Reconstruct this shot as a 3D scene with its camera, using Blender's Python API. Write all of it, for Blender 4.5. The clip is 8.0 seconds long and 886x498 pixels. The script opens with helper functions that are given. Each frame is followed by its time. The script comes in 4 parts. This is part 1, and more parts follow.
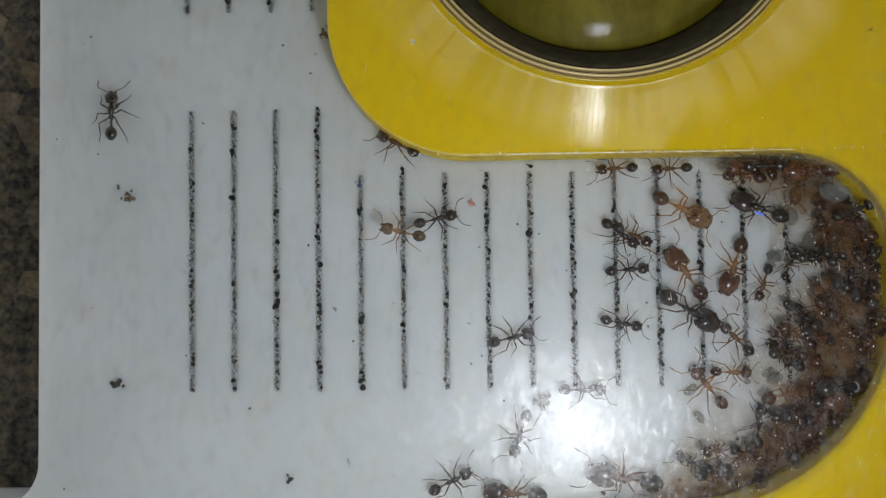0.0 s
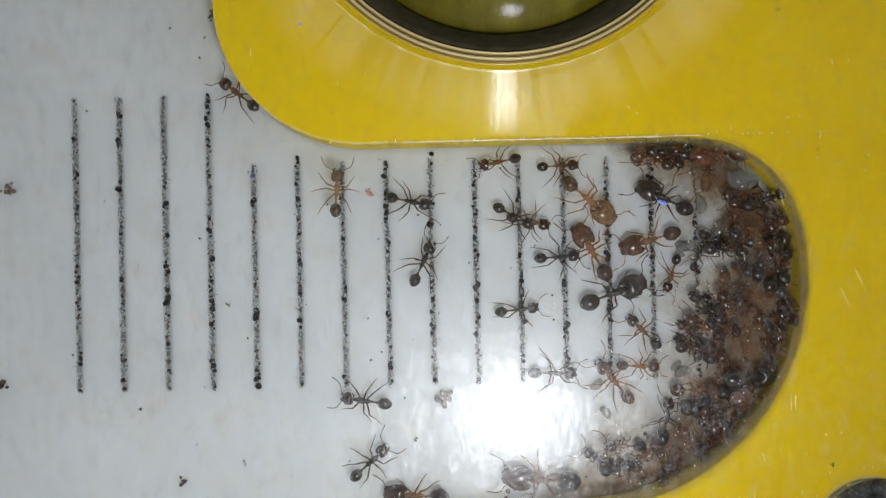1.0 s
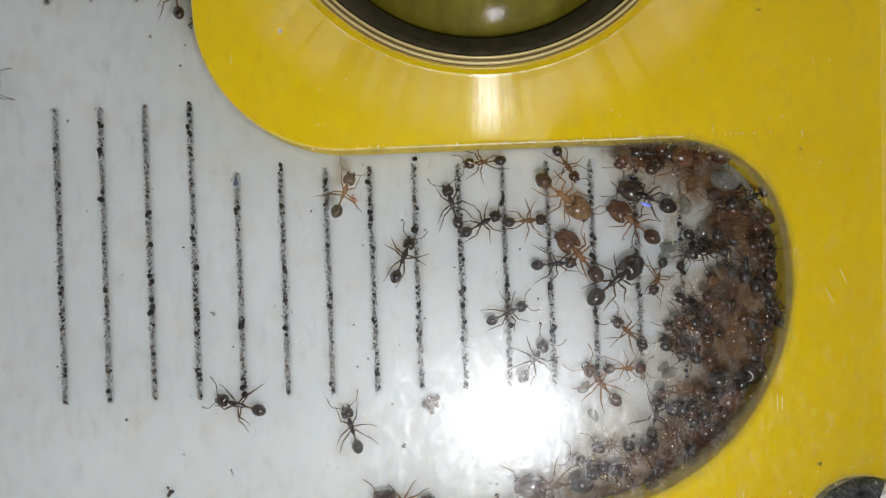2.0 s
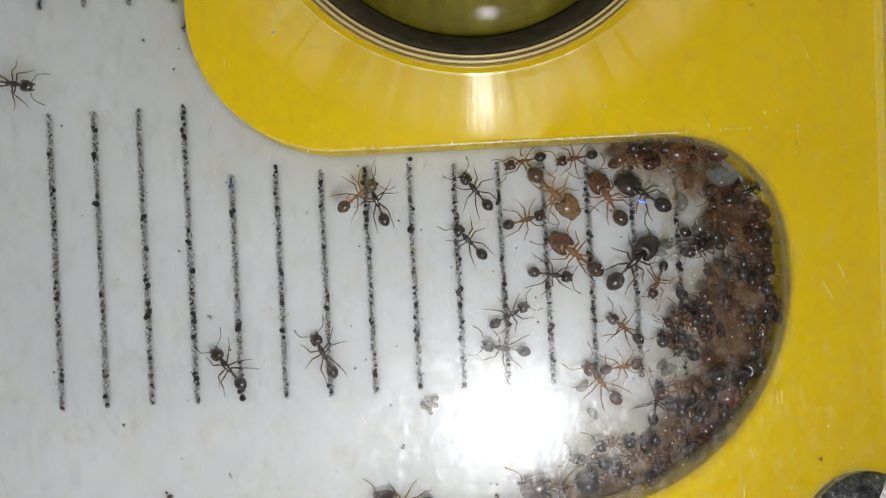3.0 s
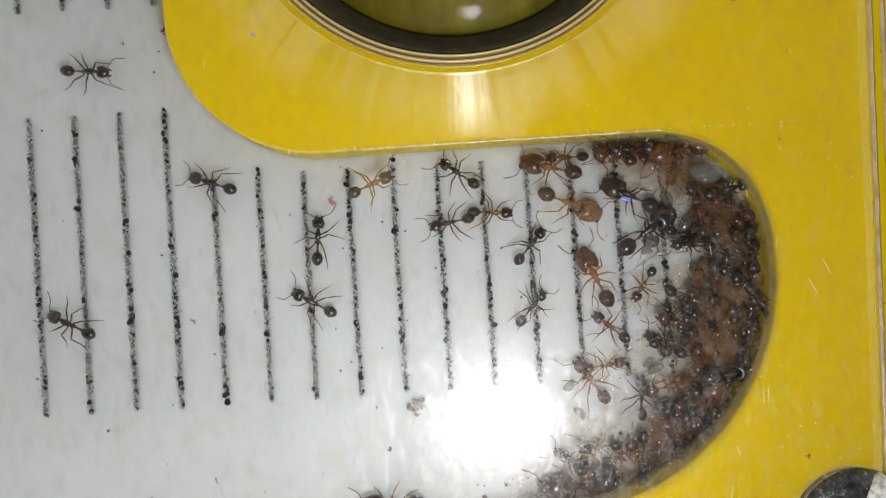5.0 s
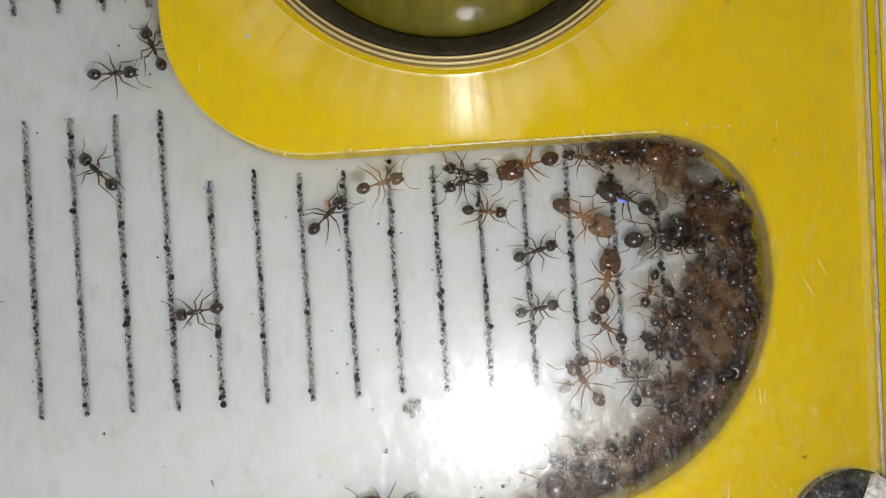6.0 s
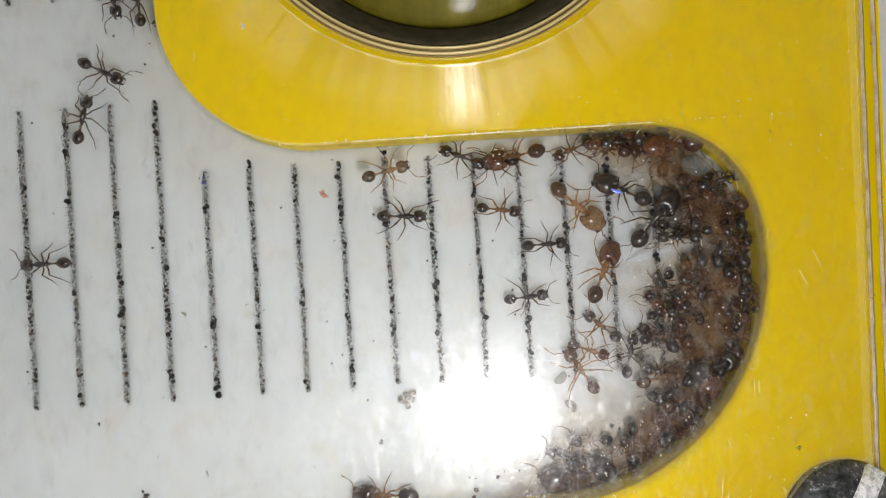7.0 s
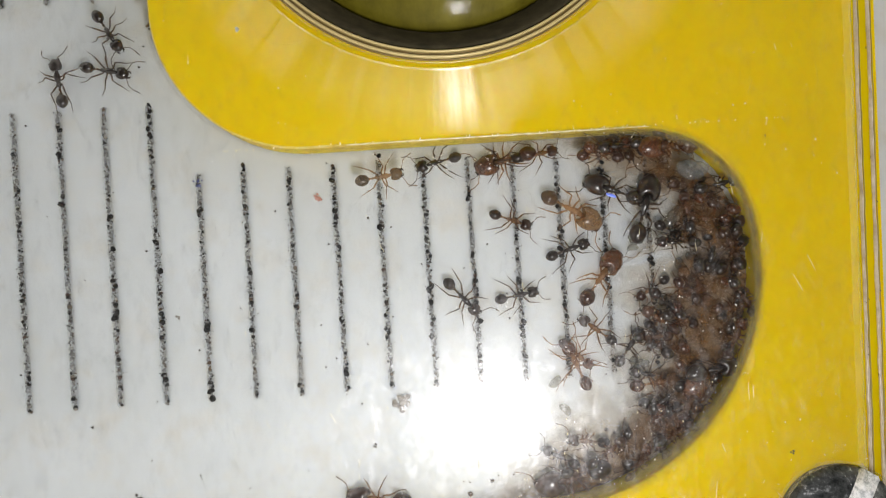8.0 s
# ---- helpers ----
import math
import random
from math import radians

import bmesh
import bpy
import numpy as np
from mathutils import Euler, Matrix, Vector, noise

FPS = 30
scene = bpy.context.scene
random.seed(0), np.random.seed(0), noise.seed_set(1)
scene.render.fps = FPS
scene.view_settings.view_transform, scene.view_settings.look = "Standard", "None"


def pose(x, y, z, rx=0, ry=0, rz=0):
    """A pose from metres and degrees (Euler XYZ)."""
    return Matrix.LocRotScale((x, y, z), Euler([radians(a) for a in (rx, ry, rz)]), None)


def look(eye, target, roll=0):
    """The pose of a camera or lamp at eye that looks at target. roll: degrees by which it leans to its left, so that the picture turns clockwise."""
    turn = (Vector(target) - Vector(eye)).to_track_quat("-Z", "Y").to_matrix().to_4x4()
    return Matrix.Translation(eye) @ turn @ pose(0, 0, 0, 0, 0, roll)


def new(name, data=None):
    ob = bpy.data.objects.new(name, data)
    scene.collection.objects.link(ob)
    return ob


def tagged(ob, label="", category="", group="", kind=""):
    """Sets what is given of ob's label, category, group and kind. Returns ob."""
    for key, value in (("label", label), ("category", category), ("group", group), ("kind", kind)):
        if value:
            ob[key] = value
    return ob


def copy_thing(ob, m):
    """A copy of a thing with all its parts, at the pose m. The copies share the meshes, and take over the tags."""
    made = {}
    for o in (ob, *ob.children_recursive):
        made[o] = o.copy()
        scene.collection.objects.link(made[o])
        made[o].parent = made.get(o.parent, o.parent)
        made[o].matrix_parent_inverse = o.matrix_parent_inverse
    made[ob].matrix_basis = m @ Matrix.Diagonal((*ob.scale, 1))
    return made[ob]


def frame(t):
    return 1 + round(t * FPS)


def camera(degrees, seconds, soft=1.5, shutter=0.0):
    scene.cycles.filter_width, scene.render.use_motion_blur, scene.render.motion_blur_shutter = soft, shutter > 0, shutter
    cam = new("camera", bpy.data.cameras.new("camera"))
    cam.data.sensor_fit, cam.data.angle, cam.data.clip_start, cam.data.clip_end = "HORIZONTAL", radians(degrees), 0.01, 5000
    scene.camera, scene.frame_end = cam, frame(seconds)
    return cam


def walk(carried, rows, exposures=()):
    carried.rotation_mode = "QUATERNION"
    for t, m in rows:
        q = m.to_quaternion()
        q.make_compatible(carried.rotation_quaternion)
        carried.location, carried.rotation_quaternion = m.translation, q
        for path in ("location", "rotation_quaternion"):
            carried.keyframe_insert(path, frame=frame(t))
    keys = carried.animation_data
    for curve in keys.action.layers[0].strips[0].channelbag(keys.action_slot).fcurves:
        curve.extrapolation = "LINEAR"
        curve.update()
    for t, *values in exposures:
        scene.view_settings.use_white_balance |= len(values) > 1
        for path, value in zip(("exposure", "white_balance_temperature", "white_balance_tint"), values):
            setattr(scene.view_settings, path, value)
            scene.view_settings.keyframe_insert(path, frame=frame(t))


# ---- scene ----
# An ant nest of white, yellow and clear acrylic, filmed from four centimetres above by the light of a small lamp.
# Lengths are in millimetres throughout and become metres in the helpers below.
MM = 0.001

PATH = [
    (0, 15.281, 6.757, 43.407, 1.930, 0.582, -0.826),
    (0.3, 16.785, 6.580, 42.132, 1.619, 0.173, -1.205),
    (0.5, 18.292, 6.998, 42.028, 1.260, 0.110, -1.284),
    (1, 20.344, 7.370, 41.721, 0.407, -0.392, -1.340),
    (1.5, 20.796, 7.621, 41.637, 0.320, -0.683, -1.734),
    (3, 21.060, 7.342, 41.511, 0.812, -0.819, -3.040),
    (3.5, 21.175, 7.057, 41.432, 0.767, -0.892, -3.198),
    (4, 21.193, 7.230, 41.402, 0.732, -0.937, -3.150),
    (4.5, 21.611, 7.409, 41.323, 0.691, -0.885, -3.593),
    (6, 21.987, 7.348, 41.294, 0.937, -1.049, -3.854),
    (6.5, 21.988, 6.929, 41.294, 1.016, -1.119, -3.877),
    (7, 22.159, 6.961, 41.286, 0.747, -1.146, -3.790),
    (7.5, 22.279, 7.125, 41.247, 0.613, -1.155, -3.691),
    (8, 22.426, 7.203, 41.238, 0.663, -1.228, -3.720),
]


def mm(x, y, z, rx=0, ry=0, rz=0):
    return pose(x * MM, y * MM, z * MM, rx, ry, rz)


cam = camera(62.0, 8.0, soft=1.2)
walk(
    cam,
    [(t, mm(*row)) for t, *row in PATH],
    exposures=[
        (0.0, -0.3, 6050, 11), (0.5, -0.05, 6100, 12), (1.0, 0.03, 6150, 12), (1.5, 0.07, 6250, 12),
        (3.0, 0.14, 6400, 13), (4.5, 0.17, 6450, 13), (6.0, 0.21, 6500, 13), (8.0, 0.36, 6550, 13),
    ],
)

# ---- light: a dim room and the small lamp beside the lens ----
world = bpy.data.worlds.new("room")
world.use_nodes = True
scene.world = world
# unseen made-up surroundings: dim overhead against haze on the cover, bright sideways to light the floor
room = world.node_tree
room_up = room.nodes.new("ShaderNodeSeparateXYZ")
room.links.new(room.nodes.new("ShaderNodeTexCoord").outputs["Generated"], room_up.inputs[0])
room_tone = room.nodes.new("ShaderNodeValToRGB")
room_tone.color_ramp.interpolation = "EASE"
room_tone.color_ramp.elements[0].position, room_tone.color_ramp.elements[0].color = 0.0, (1.0, 0.96, 0.9, 1)
room_tone.color_ramp.elements[1].position, room_tone.color_ramp.elements[1].color = 0.86, (0.025, 0.034, 0.033, 1)
room_tone.color_ramp.elements.new(0.5).color = (0.8, 0.77, 0.73, 1)
room.links.new(room_up.outputs["Z"], room_tone.inputs["Fac"])
room.links.new(room_tone.outputs["Color"], room.nodes["Background"].inputs["Color"])
room.nodes["Background"].inputs["Strength"].default_value = 1.1

lamp_data = bpy.data.lights.new("lamp", "SPOT")
lamp_data.spot_size, lamp_data.spot_blend = radians(165), 1.0
lamp_data.shadow_soft_size = 3.1 * MM
lamp_data.energy = 0.0435
lamp_data.color = (0.99, 0.99, 0.99)
lamp = new("lamp", lamp_data)
lamp.matrix_world = look((28.05 * MM, -9.1 * MM, 38 * MM), (2 * MM, 20 * MM, 0))


# ---- materials ----
class Mat:
    """A principled material with a few short ways to wire noise into it."""

    def __init__(self, name, color, rough=0.5, metal=0.0, **more):
        self.mat = bpy.data.materials.new(name)
        self.mat.use_nodes = True
        self.nodes, self.links = self.mat.node_tree.nodes, self.mat.node_tree.links
        self.bsdf, self.out = self.nodes["Principled BSDF"], self.nodes["Material Output"]
        self.bsdf.inputs["Base Color"].default_value = (*color, 1)
        self.bsdf.inputs["Roughness"].default_value = rough
        self.bsdf.inputs["Metallic"].default_value = metal
        for key, value in more.items():
            self.bsdf.inputs[key.replace("_", " ")].default_value = value
        self.coords = None

    def node(self, kind, **settings):
        made = self.nodes.new(kind)
        for key, value in settings.items():
            if key in made.inputs:
                made.inputs[key].default_value = value
        return made

    def place(self, scale=(1, 1, 1)):
        if self.coords is None:
            self.coords = self.node("ShaderNodeTexCoord")
        mapping = self.node("ShaderNodeMapping")
        mapping.inputs["Scale"].default_value = scale
        self.links.new(self.coords.outputs["Object"], mapping.inputs["Vector"])
        return mapping.outputs["Vector"]

    def noise(self, per_mm, detail=3.0, rough=0.6, stretch=(1, 1, 1)):
        made = self.node("ShaderNodeTexNoise", Scale=per_mm / MM, Detail=detail, Roughness=rough)
        self.links.new(self.place(stretch), made.inputs["Vector"])
        return made.outputs["Fac"]

    def ramp(self, fac, *stops):
        made = self.node("ShaderNodeValToRGB")
        made.color_ramp.elements[0].position, made.color_ramp.elements[0].color = stops[0][0], (*stops[0][1], 1)
        made.color_ramp.elements[1].position, made.color_ramp.elements[1].color = stops[-1][0], (*stops[-1][1], 1)
        for at, color in stops[1:-1]:
            made.color_ramp.elements.new(at).color = (*color, 1)
        self.links.new(fac, made.inputs["Fac"])
        return made.outputs["Color"]

    def blend(self, fac, a, b, how="MIX"):
        made = self.node("ShaderNodeMix")
        made.data_type, made.blend_type = "RGBA", how
        for value, slot in ((fac, 0), (a, 6), (b, 7)):
            if isinstance(value, (int, float)):
                made.inputs[slot].default_value = value
            elif isinstance(value, tuple):
                made.inputs[slot].default_value = (*value, 1)
            else:
                self.links.new(value, made.inputs[slot])
        return made.outputs[2]

    def color(self, socket):
        self.links.new(socket, self.bsdf.inputs["Base Color"])
        return self

    def roughness(self, fac, low, high):
        made = self.node("ShaderNodeMapRange")
        made.inputs["To Min"].default_value, made.inputs["To Max"].default_value = low, high
        self.links.new(fac, made.inputs["Value"])
        self.links.new(made.outputs["Result"], self.bsdf.inputs["Roughness"])
        return self

    def bump(self, fac, height_mm, strength=1.0, target=None):
        made = self.node("ShaderNodeBump", Strength=strength, Distance=height_mm * MM)
        self.links.new(fac, made.inputs["Height"])
        self.links.new(made.outputs["Normal"], (target or self.bsdf).inputs["Normal"])
        return self


def white_acrylic():
    m = Mat("white_acrylic", (0.66, 0.67, 0.66), 0.38, Specular_IOR_Level=0.3)
    wide = m.ramp(m.noise(0.09, 3), (0.3, (0.62, 0.65, 0.67)), (0.7, (0.72, 0.75, 0.78)))
    stain = m.ramp(m.noise(0.35, 5, 0.7), (0.5, (0, 0, 0)), (0.72, (0.5, 0.5, 0.5)))
    fine = m.ramp(m.noise(4, 4, 0.7), (0.62, (0, 0, 0)), (0.8, (0.3, 0.3, 0.3)))
    m.color(m.blend(fine, m.blend(stain, wide, (0.6, 0.56, 0.48)), (0.42, 0.4, 0.36)))
    m.bsdf.inputs["Subsurface Weight"].default_value = 0.85
    m.bsdf.inputs["Subsurface Radius"].default_value = (1.0, 0.95, 0.85)
    m.bsdf.inputs["Subsurface Scale"].default_value = 2.6 * MM
    return m.roughness(m.noise(0.8, 4), 0.3, 0.5).bump(m.noise(3, 4), 0.02, 0.35).mat


def yellow_acrylic():
    m = Mat("yellow_acrylic", (0.8, 0.52, 0.003), 0.3, Specular_IOR_Level=0.06)
    wide = m.ramp(m.noise(0.05, 3), (0.3, (0.73, 0.515, 0.0015)), (0.7, (0.8, 0.595, 0.003)))
    haze = m.ramp(m.noise(0.16, 4, 0.6), (0.5, (0, 0, 0)), (0.8, (0.3, 0.3, 0.3)))
    m.color(m.blend(haze, wide, (0.83, 0.64, 0.02)))
    m.bsdf.inputs["Subsurface Weight"].default_value = 0.5
    m.bsdf.inputs["Subsurface Radius"].default_value = (1.0, 0.6, 0.04)
    m.bsdf.inputs["Subsurface Scale"].default_value = 0.7 * MM
    return m.roughness(m.noise(1.2, 4), 0.25, 0.42).bump(m.noise(2.5, 4), 0.01, 0.2).mat


def frosted_yellow():
    """The chamfered edge of the yellow sheet, left matt and pale by the cutter."""
    m = Mat("frosted_yellow", (0.8, 0.66, 0.22), 0.35)
    m.color(m.ramp(m.noise(1.8, 4), (0.35, (0.66, 0.47, 0.03)), (0.65, (0.8, 0.66, 0.2))))
    return m.bump(m.noise(6, 3), 0.02, 0.5).mat


def clear_cover(name, haze, rough, worn):
    """A thin clear sheet: it lets light straight through and mirrors by Fresnel, in a core and, where worn, in a wide haze."""
    m = Mat(name, (1, 1, 1))
    through_it = m.node("ShaderNodeBsdfTransparent", Color=(0.985, 0.99, 0.985, 1))
    core = m.node("ShaderNodeBsdfGlossy", Roughness=0.1)
    soft = m.node("ShaderNodeBsdfGlossy", Roughness=rough)
    scuffs = m.node("ShaderNodeMapRange")
    scuffs.inputs["From Min"].default_value, scuffs.inputs["From Max"].default_value = 0.42, 0.62
    scuffs.inputs["To Min"].default_value, scuffs.inputs["To Max"].default_value = 0.19, 0.19 + 0.15 * worn
    m.links.new(m.noise(1.6, 6, 0.8, (1.0, 0.3, 1.0)), scuffs.inputs["Value"])
    m.links.new(scuffs.outputs["Result"], core.inputs["Roughness"])
    m.bump(m.noise(2.6, 6, 0.8, (1.0, 0.2, 1.0)), 0.08, worn, soft)
    m.bump(m.noise(2.2, 6, 0.8, (1.0, 0.35, 1.0)), 0.05, 0.55 * worn, core)
    share = m.node("ShaderNodeMixShader")
    spots = m.ramp(m.noise(1.1, 6, 0.8, (1.0, 0.4, 1.0)), (0.4, (haze * 0.25,) * 3), (0.6, (haze,) * 3))
    m.links.new(spots, share.inputs[0])
    m.links.new(core.outputs[0], share.inputs[1])
    m.links.new(soft.outputs[0], share.inputs[2])
    fresnel = m.node("ShaderNodeFresnel", IOR=1.56)
    top = m.node("ShaderNodeMixShader")
    grease = m.ramp(m.noise(1.9, 7, 0.85, (1.0, 0.45, 1.0)), (0.42, (0.14,) * 3), (0.53, (0.7,) * 3), (0.61, (2.3,) * 3))
    m.links.new(m.blend(worn, fresnel.outputs[0], grease, "MULTIPLY"), top.inputs[0])
    m.links.new(through_it.outputs[0], top.inputs[1])
    m.links.new(share.outputs[0], top.inputs[2])
    m.links.new(top.outputs[0], m.out.inputs["Surface"])
    return m.mat


def clear_bead(name, share, rough=0.12):
    """Small, bright, rounded clear plastic."""
    m = Mat(name, (1, 1, 1))
    clear = m.node("ShaderNodeBsdfTransparent", Color=(0.98, 0.98, 0.95, 1))
    gloss = m.node("ShaderNodeBsdfGlossy", Roughness=rough)
    if rough > 0.09:
        m.bump(m.noise(4, 4, 0.7), 0.03, 0.5, gloss)
    mix = m.node("ShaderNodeMixShader")
    mix.inputs[0].default_value = share
    m.links.new(clear.outputs[0], mix.inputs[1])
    m.links.new(gloss.outputs[0], mix.inputs[2])
    m.links.new(mix.outputs[0], m.out.inputs["Surface"])
    return m.mat


def cut_edge():
    """The sawn edge of the clear sheet: mostly clear, a little frosted."""
    m = Mat("cut_edge", (0.8, 0.78, 0.6), 0.4)
    clear = m.node("ShaderNodeBsdfTransparent", Color=(0.97, 0.97, 0.9, 1))
    mix = m.node("ShaderNodeMixShader")
    fac = m.ramp(m.noise(1.5, 5, 0.7, (1, 0.3, 1)), (0.35, (0.04,) * 3), (0.7, (0.3,) * 3))
    m.links.new(fac, mix.inputs[0])
    m.links.new(clear.outputs[0], mix.inputs[1])
    m.links.new(m.bsdf.outputs[0], mix.inputs[2])
    m.links.new(mix.outputs[0], m.out.inputs["Surface"])
    return m.mat


def glue_film():
    """An added film for the light haze on the yellow: a pale, wide sheen in soft streaks."""
    m = Mat("glue_film", (1, 1, 1))
    clear = m.node("ShaderNodeBsdfTransparent")
    sheen = m.node("ShaderNodeBsdfGlossy", Roughness=0.5)
    thin = m.node("ShaderNodeAttribute")
    thin.attribute_name = "thick"
    streaks = m.ramp(m.noise(0.45, 4, 0.6, (1.0, 0.25, 1.0)), (0.35, (0.03,) * 3), (0.65, (0.15,) * 3))
    m.links.new(m.blend(1.0, streaks, thin.outputs["Fac"], "MULTIPLY"), sheen.inputs["Color"])
    top = m.node("ShaderNodeAddShader")
    m.links.new(clear.outputs[0], top.inputs[0])
    m.links.new(sheen.outputs[0], top.inputs[1])
    m.links.new(top.outputs[0], m.out.inputs["Surface"])
    return m.mat


def stain_film(name, dark, light, low, high, feather=False):
    """A dried brown film, thin in places and broken by gaps; feather: it thins out towards its rim."""
    m = Mat(name, dark, 0.6, Specular_IOR_Level=0.05)
    m.color(m.ramp(m.noise(1.6, 5, 0.7), (0.3, dark), (0.7, light)))
    clear = m.node("ShaderNodeBsdfTransparent")
    mix = m.node("ShaderNodeMixShader")
    cover_share = m.ramp(m.noise(0.7, 5, 0.65), (0.32, (low,) * 3), (0.66, (high,) * 3))
    if feather:
        thin = m.node("ShaderNodeAttribute")
        thin.attribute_name = "thick"
        cover_share = m.blend(1.0, cover_share, thin.outputs["Fac"], "MULTIPLY")
    m.links.new(cover_share, mix.inputs[0])
    m.links.new(clear.outputs[0], mix.inputs[1])
    m.links.new(m.bsdf.outputs[0], mix.inputs[2])
    m.links.new(mix.outputs[0], m.out.inputs["Surface"])
    return m.mat


def streak_clear():
    """Clear plastic with made-up concentric scratches for the light streaks: its gloss runs out along the radius,
    painted stronger in some rays than in others.
    """
    m = Mat("streak_clear", (1, 1, 1))
    through_it = m.node("ShaderNodeBsdfTransparent", Color=(0.995, 0.995, 0.995, 1))
    tangent = m.node("ShaderNodeTangent")
    tangent.direction_type, tangent.axis = "RADIAL", "Z"
    lobes = []
    for rough, along in ((0.32, 0.8), (0.4, 0.5)):
        gloss = m.node("ShaderNodeBsdfAnisotropic", Roughness=rough, Anisotropy=along)
        m.links.new(tangent.outputs[0], gloss.inputs["Tangent"])
        m.bump(m.noise(0.7, 4, 0.7), 0.03, 0.5, gloss)
        lobes.append(gloss)
    turn = m.node("ShaderNodeVectorMath")
    turn.operation = "NORMALIZE"
    m.links.new(m.place((1, 1, 0)), turn.inputs[0])
    rays = m.node("ShaderNodeTexNoise", Scale=11.0, Detail=4.0, Roughness=0.65)
    m.links.new(turn.outputs[0], rays.inputs["Vector"])
    away, fade = m.node("ShaderNodeVectorMath"), m.node("ShaderNodeMapRange")
    away.operation = "LENGTH"
    m.links.new(m.place((1, 1, 0)), away.inputs[0])
    for slot, value in (("From Min", 13.4 * MM), ("From Max", 15.25 * MM), ("To Min", 1.0), ("To Max", 0.0)):
        fade.inputs[slot].default_value = value
    m.links.new(away.outputs["Value"], fade.inputs["Value"])
    for gloss, low, high in ((lobes[0], 0.02, 0.21), (lobes[1], 0.015, 0.09)):
        strength = m.ramp(rays.outputs["Fac"], (0.36, (low,) * 3), (0.62, (high,) * 3))
        m.links.new(m.blend(1.0, strength, fade.outputs["Result"], "MULTIPLY"), gloss.inputs["Color"])
    both, top = m.node("ShaderNodeAddShader"), m.node("ShaderNodeAddShader")
    m.links.new(lobes[0].outputs[0], both.inputs[0])
    m.links.new(lobes[1].outputs[0], both.inputs[1])
    m.links.new(both.outputs[0], top.inputs[0])
    m.links.new(through_it.outputs[0], top.inputs[1])
    m.links.new(top.outputs[0], m.out.inputs["Surface"])
    return m.mat


def sand():
    m = Mat("sand", (0.3, 0.3, 0.3), 0.55, Specular_IOR_Level=0.15)
    island = m.node("ShaderNodeNewGeometry").outputs["Random Per Island"]
    tone = m.ramp(
        island, (0.0, (0.012, 0.011, 0.01)), (0.1, (0.03, 0.027, 0.025)), (0.16, (0.18, 0.175, 0.17)), (0.5, (0.31, 0.31, 0.31)),
        (0.7, (0.36, 0.37, 0.395)), (0.84, (0.45, 0.45, 0.44)), (0.92, (0.13, 0.095, 0.06)), (0.96, (0.1, 0.065, 0.055)), (1.0, (0.02, 0.017, 0.014)),
    )
    grain = m.ramp(m.noise(9, 3), (0.3, (0.6, 0.6, 0.6)), (0.7, (1.15, 1.15, 1.15)))
    m.color(m.blend(1.0, tone, grain, "MULTIPLY"))
    return m.bump(m.noise(12, 3), 0.02, 0.6).mat


def dirt(name, dark, light, per_mm=5):
    m = Mat(name, dark, 0.7)
    m.color(m.ramp(m.noise(per_mm, 4), (0.3, dark), (0.7, light)))
    return m.bump(m.noise(per_mm * 2, 3), 0.03, 0.7).mat


def chitin(name, dark, light, rough=0.3, see=0.0):
    """Ant cuticle: glossy, mottled, with a thin paler bloom; see: the share of light that passes straight through."""
    m = Mat(name, dark, rough, Specular_IOR_Level=0.25, Coat_Weight=0.9, Coat_Roughness=0.22)
    pick = m.node("ShaderNodeObjectInfo").outputs["Random"]
    base = m.ramp(m.noise(2.2, 5, 0.7), (0.3, tuple(c * 0.7 for c in dark)), (0.5, dark), (0.74, light))
    vary = m.ramp(pick, (0.0, (0.75, 0.75, 0.75)), (1.0, (1.25, 1.2, 1.15)))
    m.color(m.blend(1.0, base, vary, "MULTIPLY"))
    if see:
        clear = m.node("ShaderNodeBsdfTransparent", Color=(0.93, 0.7, 0.46, 1))
        mix = m.node("ShaderNodeMixShader")
        mix.inputs[0].default_value = see
        m.links.new(m.bsdf.outputs[0], mix.inputs[1])
        m.links.new(clear.outputs[0], mix.inputs[2])
        m.links.new(mix.outputs[0], m.out.inputs["Surface"])
    return m.roughness(m.noise(6, 3), rough * 0.75, rough * 1.4).bump(m.noise(14, 3), 0.008, 0.35).mat


def brood_skin():
    m = Mat("brood_skin", (0.62, 0.6, 0.54), 0.25, Subsurface_Weight=0.3)
    m.bsdf.inputs["Subsurface Radius"].default_value = (0.0004, 0.0003, 0.0002)
    m.color(m.ramp(m.noise(2, 3), (0.3, (0.17, 0.18, 0.18)), (0.7, (0.28, 0.3, 0.31)))).bump(m.noise(7, 3), 0.02, 0.4)
    clear = m.node("ShaderNodeBsdfTransparent", Color=(0.9, 0.88, 0.82, 1))
    mix = m.node("ShaderNodeMixShader")
    mix.inputs[0].default_value = 0.72
    m.links.new(m.bsdf.outputs[0], mix.inputs[1])
    m.links.new(clear.outputs[0], mix.inputs[2])
    m.links.new(mix.outputs[0], m.out.inputs["Surface"])
    return m.mat


